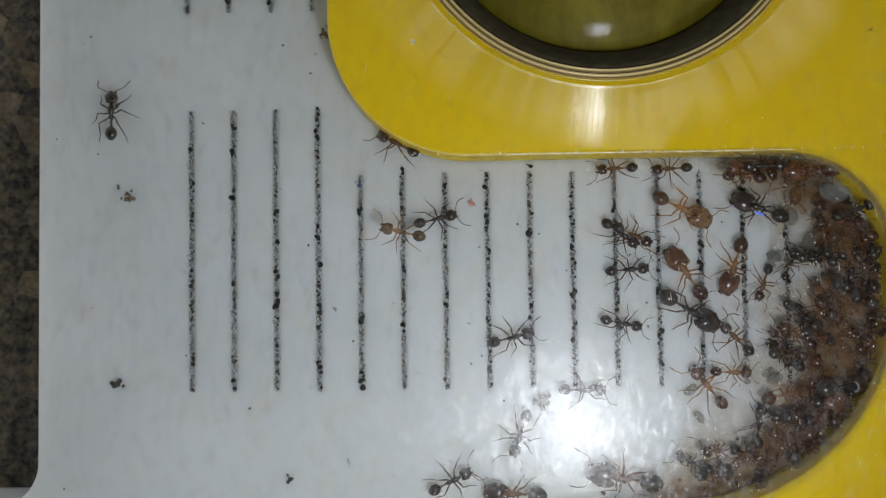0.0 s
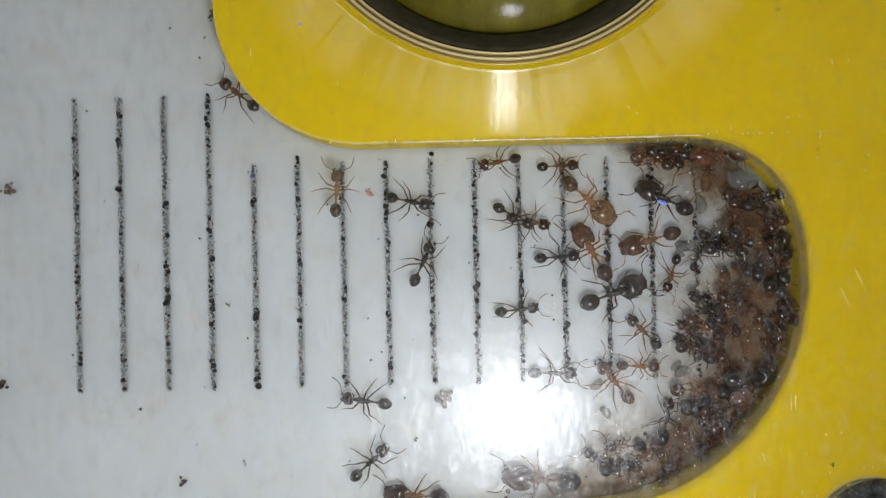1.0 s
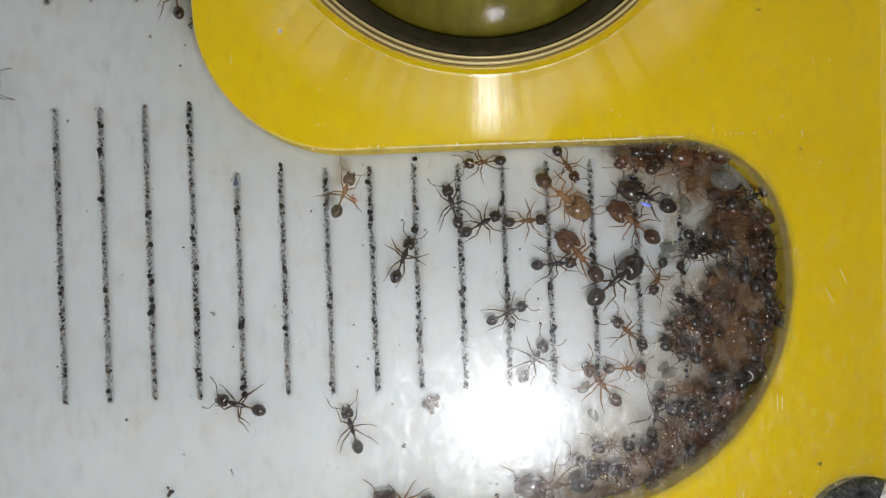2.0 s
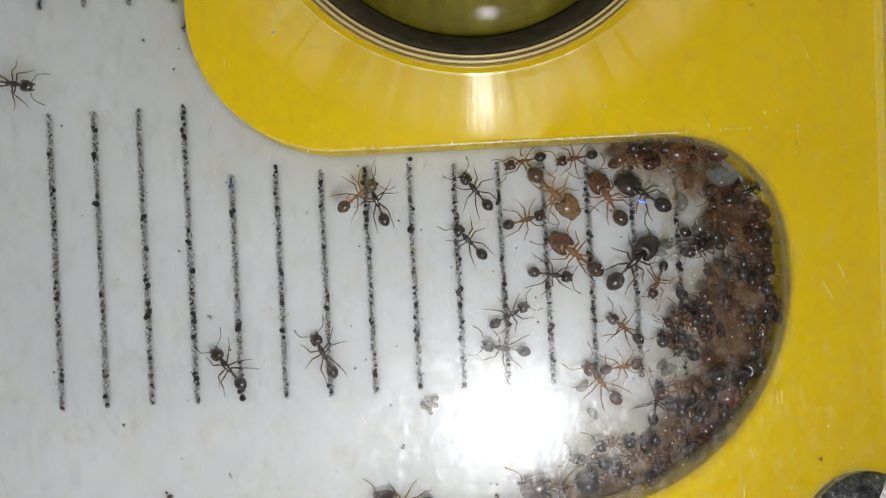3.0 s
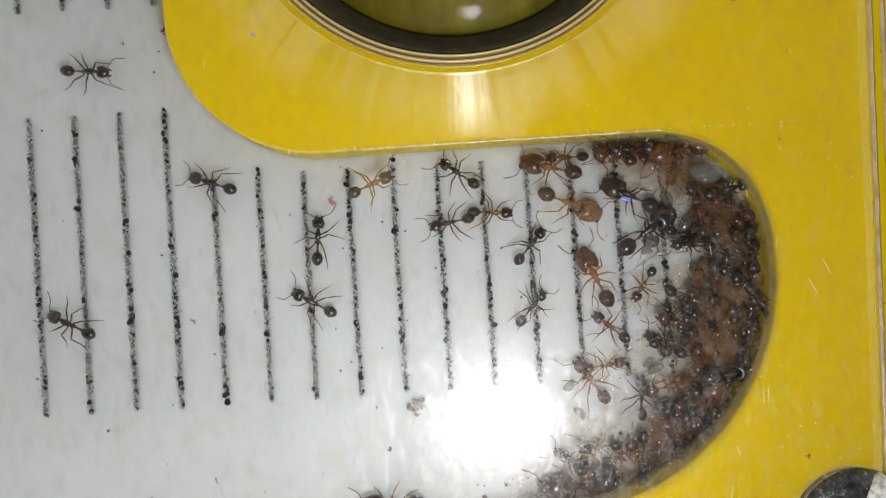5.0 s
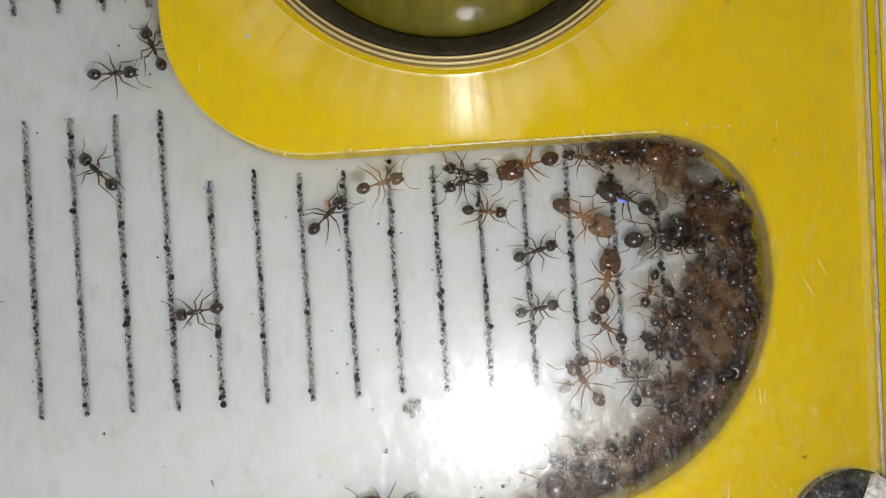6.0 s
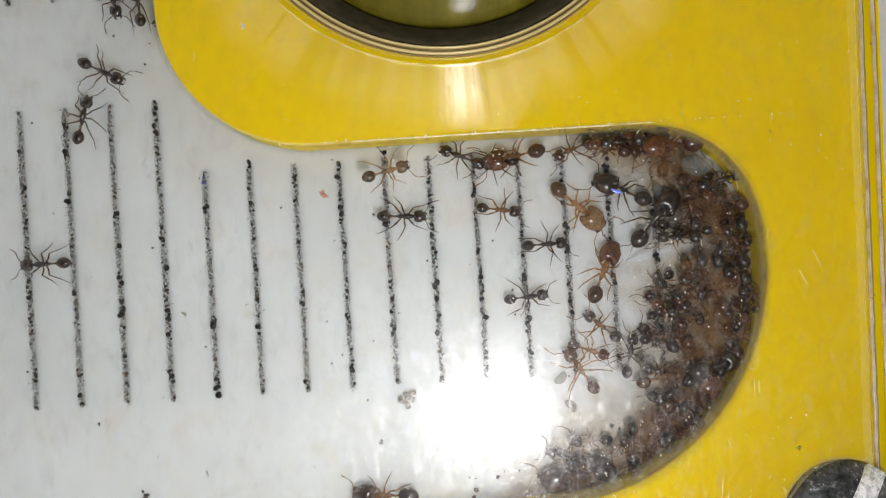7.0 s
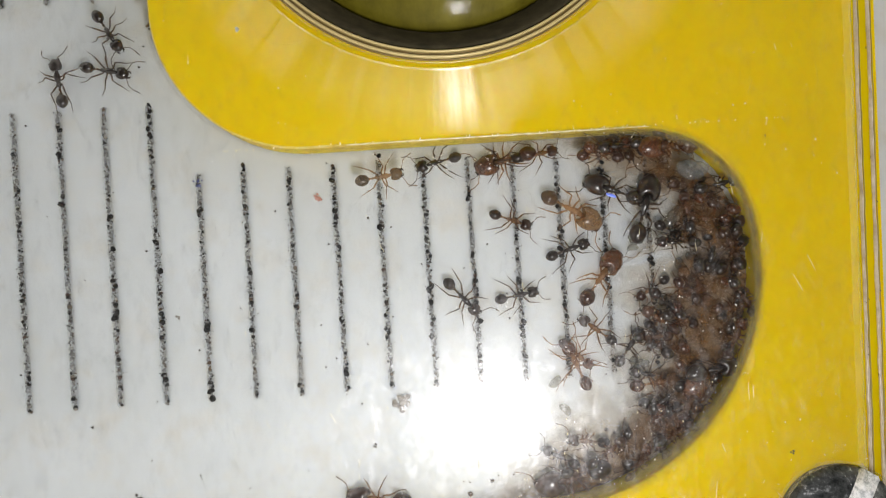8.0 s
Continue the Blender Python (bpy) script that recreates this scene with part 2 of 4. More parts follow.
def granite():
    m = Mat("granite", (0.2, 0.18, 0.15), 0.4, Specular_IOR_Level=0.25)
    cells = m.node("ShaderNodeTexVoronoi", Scale=0.55 / MM)
    m.links.new(m.place(), cells.inputs["Vector"])
    tone = m.ramp(cells.outputs["Color"], (0.0, (0.004, 0.004, 0.004)), (0.45, (0.01, 0.009, 0.008)), (0.62, (0.05, 0.04, 0.03)), (0.9, (0.3, 0.22, 0.12)))
    m.color(m.blend(0.5, tone, m.ramp(m.noise(1.5, 5, 0.7), (0.4, (0.005, 0.005, 0.005)), (0.75, (0.32, 0.24, 0.13)))))
    return m.bump(m.noise(2, 3), 0.03, 0.3).mat


WHITE, YELLOW, SAND, GRANITE = white_acrylic(), yellow_acrylic(), sand(), granite()
COVER, CUT_EDGE = clear_cover("clear_acrylic", 0.6, 0.33, 1.0), cut_edge()
STREAKED = streak_clear()
BLACK = dirt("black_rubber", (0.02, 0.017, 0.008), (0.048, 0.04, 0.02), 1.2)
BLACK.node_tree.nodes["Principled BSDF"].inputs["Specular IOR Level"].default_value = 0.12
DIRT, RED_DIRT, TAN_DIRT = (
    dirt("dark_dirt", (0.018, 0.015, 0.013), (0.09, 0.075, 0.06)),
    dirt("red_dirt", (0.5, 0.22, 0.18), (0.62, 0.36, 0.31)),
    dirt("tan_dirt", (0.09, 0.06, 0.035), (0.24, 0.17, 0.1)),
)
GRIT = Mat("black_grit", (0.012, 0.011, 0.01), 0.6, Specular_IOR_Level=0.15)
GRIT = GRIT.color(GRIT.ramp(GRIT.noise(3, 4), (0.35, (0.006, 0.006, 0.006)), (0.7, (0.035, 0.032, 0.03)))).mat
DUST = dirt("pale_dust", (0.6, 0.59, 0.56), (0.85, 0.84, 0.82))
PALE_DIRT = dirt("grey_dirt", (0.2, 0.18, 0.16), (0.4, 0.37, 0.33))
BLUE_INK = dirt("blue_ink", (0.04, 0.05, 0.2), (0.16, 0.18, 0.32))
# the cap's olive colour holds the yellow that the steel reflects
OLIVE_STEEL = Mat("port_steel", (0.3, 0.29, 0.13), 0.5, 0.15, Coat_Weight=0.1, Coat_Roughness=0.07, Specular_IOR_Level=0.12)
OLIVE_STEEL.links.new(OLIVE_STEEL.node("ShaderNodeBump", Strength=0.5, Distance=0.03 * MM).outputs["Normal"], OLIVE_STEEL.bsdf.inputs["Coat Normal"])
OLIVE_STEEL.links.new(OLIVE_STEEL.noise(1.6, 5, 0.7, (1, 0.3, 1)), OLIVE_STEEL.nodes["Bump"].inputs["Height"])
OLIVE_STEEL = OLIVE_STEEL.color(OLIVE_STEEL.ramp(OLIVE_STEEL.noise(0.5, 5, 0.7, (1, 0.3, 1)), (0.3, (0.075, 0.06, 0.002)), (0.7, (0.16, 0.135, 0.01)))).roughness(OLIVE_STEEL.noise(1.5, 4), 0.42, 0.6).bump(OLIVE_STEEL.noise(2.2, 5, 0.7, (1, 0.25, 1)), 0.02, 0.5).mat
OLIVE_STEEL.node_tree.nodes["Principled BSDF"].inputs["Coat Tint"].default_value = (0.85, 0.93, 1.0, 1)
BOLT_STEEL = Mat("bolt_steel", (0.1, 0.1, 0.1), 0.35, 0.8)
BOLT_STEEL = BOLT_STEEL.color(BOLT_STEEL.ramp(BOLT_STEEL.noise(1.3, 6, 0.75), (0.38, (0.02, 0.023, 0.023)), (0.56, (0.11, 0.115, 0.115)), (0.68, (0.8, 0.82, 0.83)))).roughness(BOLT_STEEL.noise(3, 4), 0.25, 0.55).bump(BOLT_STEEL.noise(2.5, 5, 0.7), 0.06, 0.7).mat
ZINC = Mat("zinc", (0.78, 0.79, 0.8), 0.35, 0.25)
ZINC = ZINC.color(ZINC.ramp(ZINC.noise(3.5, 5, 0.75), (0.36, (0.42, 0.45, 0.46)), (0.56, (0.97, 0.98, 0.99)))).bump(ZINC.noise(5, 4), 0.08, 0.9).mat
BROOD = brood_skin()
GRIME = stain_film("grime", (0.2, 0.12, 0.03), (0.45, 0.34, 0.12), 0.0, 0.2)
EDGE_BAND = stain_film("sealant", (0.11, 0.09, 0.05), (0.26, 0.22, 0.12), 0.3, 0.75, True)
MURK = stain_film("murk", (0.075, 0.033, 0.011), (0.22, 0.12, 0.046), 0.0, 0.95, True)
HAZE_FILM = glue_film()
STAIN_NEAR = stain_film("dark_film", (0.44, 0.36, 0.25), (0.58, 0.51, 0.4), 0.5, 0.95, True)
SMEAR = stain_film("soil_film", (0.13, 0.06, 0.02), (0.34, 0.2, 0.08), 0.1, 0.8, True)
LITTER = chitin("litter_brown", (0.05, 0.024, 0.008), (0.17, 0.085, 0.028), 0.45)
GLINT_BEADS, RIM = clear_bead("glint_beads", 0.1, 0.3), clear_bead("clear_rim", 0.1, 0.28)
TAN_RIM = Mat("tan_rim", (0.5, 0.4, 0.17), 0.42, 0.25, Coat_Weight=0.4, Coat_Roughness=0.2).mat
BROWN_RIM = Mat("brown_rim", (0.22, 0.15, 0.05), 0.4, 0.3).mat
BLUE_GLINT = Mat("blue_glint", (0.16, 0.24, 0.85), 0.3, 0.3, Coat_Weight=1.0, Coat_Roughness=0.25).mat
BRIGHT_EDGE = Mat("bright_edge", (0.9, 0.84, 0.55), 0.25, Coat_Weight=1.0, Coat_Roughness=0.2).mat
SPARK = Mat("white_glint", (0.95, 0.95, 0.96), 0.3, Coat_Weight=1.0, Coat_Roughness=0.3).mat
FLECK = Mat("pale_fleck", (0.95, 0.87, 0.55), 0.3, Coat_Weight=0.8, Coat_Roughness=0.25).mat
OLIVE_CREASE = Mat("olive_crease", (0.36, 0.28, 0.05), 0.35).mat
PINK_BEAD = Mat("pink_bead", (0.55, 0.44, 0.3), 0.35, Coat_Weight=1.0, Coat_Roughness=0.2)
PINK_BEAD = PINK_BEAD.color(PINK_BEAD.ramp(PINK_BEAD.noise(1.2, 4), (0.3, (0.42, 0.32, 0.2)), (0.7, (0.68, 0.58, 0.42)))).bump(PINK_BEAD.noise(2.5, 4, 0.7), 0.06, 0.9).mat
# each: head and thorax, limbs, gaster
BLACK_SHELL = chitin("dark_cuticle", (0.013, 0.007, 0.005), (0.05, 0.021, 0.011))
BROWN_SHELL = chitin("brown_cuticle", (0.03, 0.011, 0.005), (0.095, 0.036, 0.015), 0.3, 0.06)
RED_GASTER = chitin("russet_gaster", (0.045, 0.015, 0.007), (0.13, 0.05, 0.02), 0.3, 0.16)
SKINS = {
    "dark": (BLACK_SHELL, chitin("dark_limbs", (0.035, 0.02, 0.012), (0.11, 0.06, 0.032), 0.4, 0.36), BLACK_SHELL),
    "mid": (BROWN_SHELL, chitin("brown_limbs", (0.085, 0.038, 0.014), (0.21, 0.105, 0.042), 0.4, 0.5), BLACK_SHELL),
    "red": (chitin("russet_cuticle", (0.08, 0.029, 0.012), (0.2, 0.085, 0.036), 0.3, 0.2), chitin("russet_limbs", (0.13, 0.072, 0.038), (0.26, 0.16, 0.09), 0.4, 0.64), RED_GASTER),
    "amber": (chitin("amber_cuticle", (0.24, 0.14, 0.065), (0.42, 0.28, 0.15), 0.3, 0.35), chitin("amber_limbs", (0.26, 0.18, 0.11), (0.4, 0.3, 0.19), 0.4, 0.7),
              chitin("amber_gaster", (0.06, 0.033, 0.018), (0.16, 0.1, 0.055), 0.3, 0.15)),
    "tawny": (chitin("tawny_cuticle", (0.12, 0.065, 0.03), (0.24, 0.145, 0.075), 0.35, 0.45), chitin("tawny_limbs", (0.18, 0.105, 0.055), (0.3, 0.2, 0.11), 0.4, 0.65), RED_GASTER),
    "callow": (chitin("pale_cuticle", (0.09, 0.068, 0.042), (0.17, 0.13, 0.082), 0.4, 0.34), chitin("pale_limbs", (0.15, 0.12, 0.085), (0.25, 0.2, 0.14), 0.4, 0.66),
               chitin("pale_gaster", (0.06, 0.045, 0.03), (0.15, 0.11, 0.07), 0.35, 0.2)),
}


# ---- mesh helpers ----
def part(name, bm, material, parent=None, label="", at=None, smooth=True):
    """Links a bmesh, built in millimetres, as one object."""
    bmesh.ops.scale(bm, vec=(MM, MM, MM), verts=bm.verts)
    data = bpy.data.meshes.new(name)
    bm.to_mesh(data)
    bm.free()
    data.materials.append(material)
    if smooth:
        data.polygons.foreach_set("use_smooth", [True] * len(data.polygons))
    ob = new(name, data)
    if parent:
        ob.parent = parent
    if at is not None:
        ob.matrix_basis = at
    return tagged(ob, label)


def ellipsoid(bm, center, radii, turn=(0, 0, 0), sub=2):
    m = Matrix.LocRotScale(center, Euler([radians(a) for a in turn]), radii)
    return bmesh.ops.create_icosphere(bm, subdivisions=sub, radius=1, matrix=m)["verts"]


def tube(bm, points, radii, sides=6):
    """A round limb through the points, tapering from radius to radius, closed at both ends."""
    points, rings = [Vector(p) for p in points], []
    for i, (p, r) in enumerate(zip(points, radii)):
        along = (points[min(i + 1, len(points) - 1)] - points[max(i - 1, 0)]).normalized()
        across = along.cross(Vector((0.13, 0.2, 1))).normalized()
        up = across.cross(along)
        rings.append([bm.verts.new(p + r * (math.cos(a) * across + math.sin(a) * up)) for a in [2 * math.pi * k / sides for k in range(sides)]])
    for a, b in zip(rings, rings[1:]):
        for k in range(sides):
            bm.faces.new((a[k], a[(k + 1) % sides], b[(k + 1) % sides], b[k]))
    bm.faces.new(rings[0][::-1])
    bm.faces.new(rings[-1])


def slab(bm, outer, holes, z0, z1, edge=0.0):
    """A sheet with an outline and holes, from z0 to z1; edge: the chamfer of its upper rim."""
    loops = []
    for loop in (outer, *holes):
        levels = []
        for z in (z0, z1):
            levels.append([bm.verts.new((x, y, z)) for x, y in loop])
        loops.append(levels)
    for level, flip in ((0, True), (1, False)):
        edges = []
        for levels in loops:
            ring = levels[level]
            edges += [bm.edges.new((ring[k], ring[(k + 1) % len(ring)])) for k in range(len(ring))]
        made = bmesh.ops.triangle_fill(bm, use_beauty=True, use_dissolve=False, edges=edges, normal=(0, 0, -1 if flip else 1))
    for low, high in loops:
        n = len(low)
        for k in range(n):
            bm.faces.new((low[k], low[(k + 1) % n], high[(k + 1) % n], high[k]))
    bmesh.ops.recalc_face_normals(bm, faces=bm.faces)
    if edge:
        rims = {e for e in bm.edges if all(abs(v.co.z - z1) < 1e-6 for v in e.verts) and len(e.link_faces) == 2 and any(abs(f.normal.z) < 0.5 for f in e.link_faces)}
        bmesh.ops.bevel(bm, geom=list(rims), offset=edge, segments=2, affect="EDGES", profile=0.5)


def pocketed(bm, outer, pockets, z0, z_pocket, z1):
    """A block from z0 to z1 with pockets sunk into its top, down to z_pocket."""
    edges = []
    for loop, depth in [(outer, z0)] + [(p, z_pocket) for p in pockets]:
        top, low = [bm.verts.new((x, y, z1)) for x, y in loop], [bm.verts.new((x, y, depth)) for x, y in loop]
        n = len(loop)
        edges += [bm.edges.new((top[k], top[(k + 1) % n])) for k in range(n)]
        for k in range(n):
            bm.faces.new((low[k], low[(k + 1) % n], top[(k + 1) % n], top[k]))
        bm.faces.new(low)
    bmesh.ops.triangle_fill(bm, use_beauty=True, use_dissolve=False, edges=edges, normal=(0, 0, 1))
    bmesh.ops.recalc_face_normals(bm, faces=bm.faces)


def arc(cx, cy, rx, ry, start, end, steps):
    return [(cx + rx * math.cos(radians(a)), cy + ry * math.sin(radians(a))) for a in [start + (end - start) * k / steps for k in range(steps + 1)]]


def lathe(bm, profile, sides=64):
    """A body of revolution about z from (radius, height) pairs, outermost first or last."""
    rings = [[bm.verts.new((r * math.cos(2 * math.pi * k / sides), r * math.sin(2 * math.pi * k / sides), z)) for k in range(sides)] for r, z in profile]
    for a, b in zip(rings, rings[1:]):
        for k in range(sides):
            bm.faces.new((a[k], a[(k + 1) % sides], b[(k + 1) % sides], b[k]))
    return rings


BALLS = {}


def lump(bm, center, size, rng, sub=1):
    """A rough, flat-sided crumb."""
    if sub not in BALLS:
        ball = bmesh.new()
        bmesh.ops.create_icosphere(ball, subdivisions=sub, radius=1)
        BALLS[sub] = [v.co.copy() for v in ball.verts], [[v.index for v in f.verts] for f in ball.faces]
        ball.free()
    m = Matrix.LocRotScale(None, Euler([radians(rng.uniform(0, 360)) for _ in range(3)]), [size * rng.uniform(0.65, 1.15) for _ in range(3)])
    verts = [bm.verts.new(Vector(center) + (m @ co) * rng.uniform(0.75, 1.25)) for co in BALLS[sub][0]]
    for corners in BALLS[sub][1]:
        bm.faces.new([verts[k] for k in corners])


# ---- the nest: worktop, white base, yellow layer, clear cover ----
FLOOR, ROOF, TOP = 0.0, 2.0, 3.0
GROOVES = [(2.5 * k, 0.0, 16.7) for k in range(4)] + [(2.5 * k, 0.0, 12.75) for k in range(4, 16)] + [(-0.25 + 2.5 * k, 22.5, 39.0) for k in range(4)]
HALF = 0.185
PORT = (24.2, 29.1)
BOLT = (43.43, -8.55)

bm = bmesh.new()
bmesh.ops.create_grid(bm, x_segments=40, y_segments=40, size=160)
tagged(part("worktop", bm, GRANITE, at=mm(20, 10, -4.0)), "dark speckled granite worktop under the ant nest", "worktop", kind="structure")

left = [(-9.05, 46)] + [(-9.05, -4.0)] + arc(-11.55, -4.0, 2.5, 2.5, 0, -90, 10)[1:] + [(-24, -6.5), (-24, -22), (56.0, -22), (56.0, 46)]
bm = bmesh.new()
slots = [arc(x, low + HALF, HALF, HALF, 180, 360, 6) + arc(x, high - HALF, HALF, HALF, 0, 180, 6) for x, low, high in GROOVES]
pocketed(bm, left, slots, -4.0, -0.08, FLOOR)
tagged(part("floor", bm, WHITE, smooth=False), "white acrylic nest floor engraved with narrow parallel grooves", "floor", kind="structure")

wall_line = (
    arc(16.45, 21.4, 8.0, 8.0, 180, 270, 22)
    + [(33.5 + 6.85 * abs(math.cos(a)) ** 0.87, 6.0 + 7.42 * abs(math.sin(a)) ** 0.87) for a in [math.pi / 2 * (22 - k) / 22 for k in range(23)]]
    + arc(28.0, 6.0, 12.35, 12.6, 0, -90, 30)[1:]
    + [(19.5, -7.1)]
    + arc(19.5, -14.1, 7.0, 7.0, 90, 180, 12)[1:]
)
# its right margin runs past the cover, standing in for yellow mirrored inside the cover's edge
yellow_line = [(8.45, 46)] + wall_line + [(12.5, -22), (46.0, -22), (48.4, 46)]
port_hole = arc(*PORT, 11.19, 11.19, 0, 360, 72)[:-1]
bolt_hole = arc(*BOLT, 1.6, 1.6, 0, 360, 24)[:-1]
bm = bmesh.new()
slab(bm, yellow_line, [port_hole, bolt_hole], 0.004, ROOF, 0.1)
wall_yellow = part("wall_yellow", bm, YELLOW, smooth=False)
wall_yellow.data.materials.append(frosted_yellow())
for face in wall_yellow.data.polygons:
    face.material_index = 1 if 0.15 < face.normal.z < 0.97 and face.center.x < 33 * MM and face.center.y > 0 else 0
tagged(wall_yellow, "glossy yellow acrylic layer cut out round the chamber", "wall", kind="structure")

cover_line = [(-13, 46), (-13, -22), (44.25, -22), (46.6, 46)]
bm = bmesh.new()
slab(bm, cover_line, [port_hole, arc(*BOLT, 3.5, 3.5, 0, 360, 48)[:-1]], ROOF + 0.01, TOP, 0.25)
cover = tagged(part("ceiling", bm, COVER, smooth=False), "clear acrylic cover sheet, scratched and dusty", "cover", kind="structure")
cover.visible_shadow = False
cover.data.materials.append(CUT_EDGE)
cover.data.materials.append(clear_bead("glued_face", 0.022, 0.19))
for face in cover.data.polygons:
    face.material_index = 1 if abs(face.normal.z) < 0.3 else 2 if face.normal.z < 0 else 0

# ---- sand in the grooves ----
for n, (x, low, high) in enumerate(GROOVES):
    rng, bm = random.Random(100 + n), bmesh.new()
    y = low + 0.1
    while y < high - 0.08:
        size = rng.choice((0.04, 0.06, 0.07, 0.08, 0.1, 0.13))
        loose = 0.1 if size < 0.1 else 0.05
        lump(bm, (x + rng.uniform(-loose, loose), y, -0.035 + rng.uniform(-0.03, 0.04)), size, rng)
        for _ in range(rng.choice((1, 2, 2))):
            lump(bm, (x + rng.uniform(-0.15, 0.15), y + rng.uniform(-0.12, 0.12), -0.03 + rng.uniform(0, 0.05)), rng.uniform(0.03, 0.06), rng)
        y += size * rng.uniform(0.75, 1.3)
    for _ in range(rng.randrange(18, 30)):
        lump(bm, (x + rng.choice((-1, 1)) * (HALF + abs(rng.gauss(0, 0.06))), rng.uniform(low, high), 0.015), rng.uniform(0.02, 0.045), rng)
    tagged(part("sand", bm, SAND, smooth=False), "mixed grey, black and brown sand filling a groove", "sand", "sand in the grooves", "stuff")
    bm, y, sparse = bmesh.new(), low + rng.uniform(0.1, 0.8), rng.uniform(0.9, 2.0)
    while y < high - 0.15:
        for _ in range(rng.choice((1, 1, 1, 2, 4))):
            lump(bm, (x + rng.uniform(-0.12, 0.12), y, -0.02), rng.choice((0.06, 0.08, 0.11, 0.15, 0.19)), rng)
            y += rng.uniform(0.08, 0.3)
        y += rng.expovariate(sparse)
    tagged(part("grit", bm, GRIT, smooth=False), "coarse black grit among the sand of a groove", "grit", "grit in the grooves", "stuff")

# ---- the port above the yellow layer ----
port = tagged(new("port"), "round steel port with black seal and clear collar", "port")
port.matrix_basis = mm(*PORT, -1.08) @ Matrix.Scale(1.0267, 4)
bm = bmesh.new()
lathe(bm, [(0.02, 5.25), (1.5, 5.18), (3.0, 4.97), (4.5, 4.62), (6.0, 4.13), (7.2, 3.64), (8.2, 3.16), (9.0, 2.72), (9.45, 2.4), (9.62, 2.1), (9.62, 1.3), (0.02, 1.2)], 128)
part("disc", bm, OLIVE_STEEL, port, "domed steel cap, reflected yellow painted in as olive", mm(0, 0, 0.05, 0, -3, 0))
bm = bmesh.new()
lathe(bm, [(9.55, 1.15), (9.55, 2.55), (9.8, 2.95), (10.3, 3.6), (10.65, 4.1), (10.85, 4.2), (10.88, 3.9), (10.88, 1.15)], 96)
part("seal", bm, BLACK, port, "black rubber seal")
for name, rim, label, near, far, high in (
    ("rim", TAN_RIM, "shiny tan raised rim", 10.9, 11.08, 0.24), ("groove", BROWN_RIM, "brown groove between the rims", 11.08, 11.16, 0.1),
    ("rim", TAN_RIM, "shiny tan raised rim", 11.16, 11.36, 0.2), ("groove", BROWN_RIM, "brown groove between the rims", 11.36, 11.46, 0.08),
    ("rim", RIM, "clear raised rim", 11.46, 11.62, 0.14), ("rim", RIM, "clear raised rim", 11.84, 11.94, 0.08),
):
    bm, wide = bmesh.new(), far - near
    lathe(bm, [(near, 4.0), (near + 0.2 * wide, 4.0 + high * 0.8), (near + 0.5 * wide, 4.0 + high), (near + 0.8 * wide, 4.0 + high * 0.8), (far, 4.0)], 128)
    part(name, bm, rim, port, label)
# a sloping clear cone, added to throw the light streaks towards the chamber
bm = bmesh.new()
lathe(bm, [(11.95, 4.0 + 0.012), (11.98, 4.0 + 0.7), (12.06, 4.0 + 0.72), (15.2, 4.0 + 0.02), (15.3, 4.0 + 0.012)], 420)
part("collar", bm, STREAKED, port, "clear collar added for the light streaks below the port")

# film added for the light haze between collar and chamber's edge, ending at a slanting line
bm, rows = bmesh.new(), []
thick = bm.verts.layers.float.new("thick")
for k in range(25):
    f = k / 24
    low, up = Vector((13.0 + 14.4 * f, 13.44)), Vector((3.9 - 0.4 * f, 5.9))
    reach = next(d for d in [0.02 * n for n in range(51)] if d > 0.97 or (low + up * d - Vector(PORT)).length < 12.7)
    row = []
    for n in range(7):
        p = low + up * reach * n / 6
        v = bm.verts.new((p.x, p.y, TOP + 0.008))
        v[thick] = f ** 1.5 if k < 24 else 0.0
        row.append(v)
    rows.append(row)
for a, c in zip(rows, rows[1:]):
    for n in range(6):
        bm.faces.new((a[n], a[n + 1], c[n + 1], c[n]))
tagged(part("glue_film", bm, HAZE_FILM), "film added for the pale light haze below the round port", "glue", kind="stuff")

# ---- the bolt ----
bolt = tagged(new("bolt"), "steel pan-head bolt with a cross slot through the cover", "bolt")
bolt.matrix_basis = mm(BOLT[0], BOLT[1], ROOF + 0.01) @ Matrix.Scale(1.098, 4)
bm = bmesh.new()
lathe(bm, [(0.02, 0.95), (1.0, 0.93), (1.8, 0.82), (2.5, 0.6), (2.95, 0.3), (3.05, 0.1), (3.0, 0.0), (1.45, -0.02), (1.4, -4.0), (0.02, -4.1)], 56)
part("head", bm, BOLT_STEEL, bolt, "dark worn steel head")
bm = bmesh.new()
bmesh.ops.create_cube(bm, size=1, matrix=Matrix.LocRotScale((-0.2, 1.65, 0.82), Euler((radians(-16), radians(-12), 0)), (0.95, 2.6, 0.34)))
bmesh.ops.bevel(bm, geom=bm.edges[:], offset=0.08, segments=2, affect="EDGES")
part("slot_edge", bm, ZINC, bolt, "bright worn steel flank", mm(0.05, 0.1, 0, 0, 0, -33))


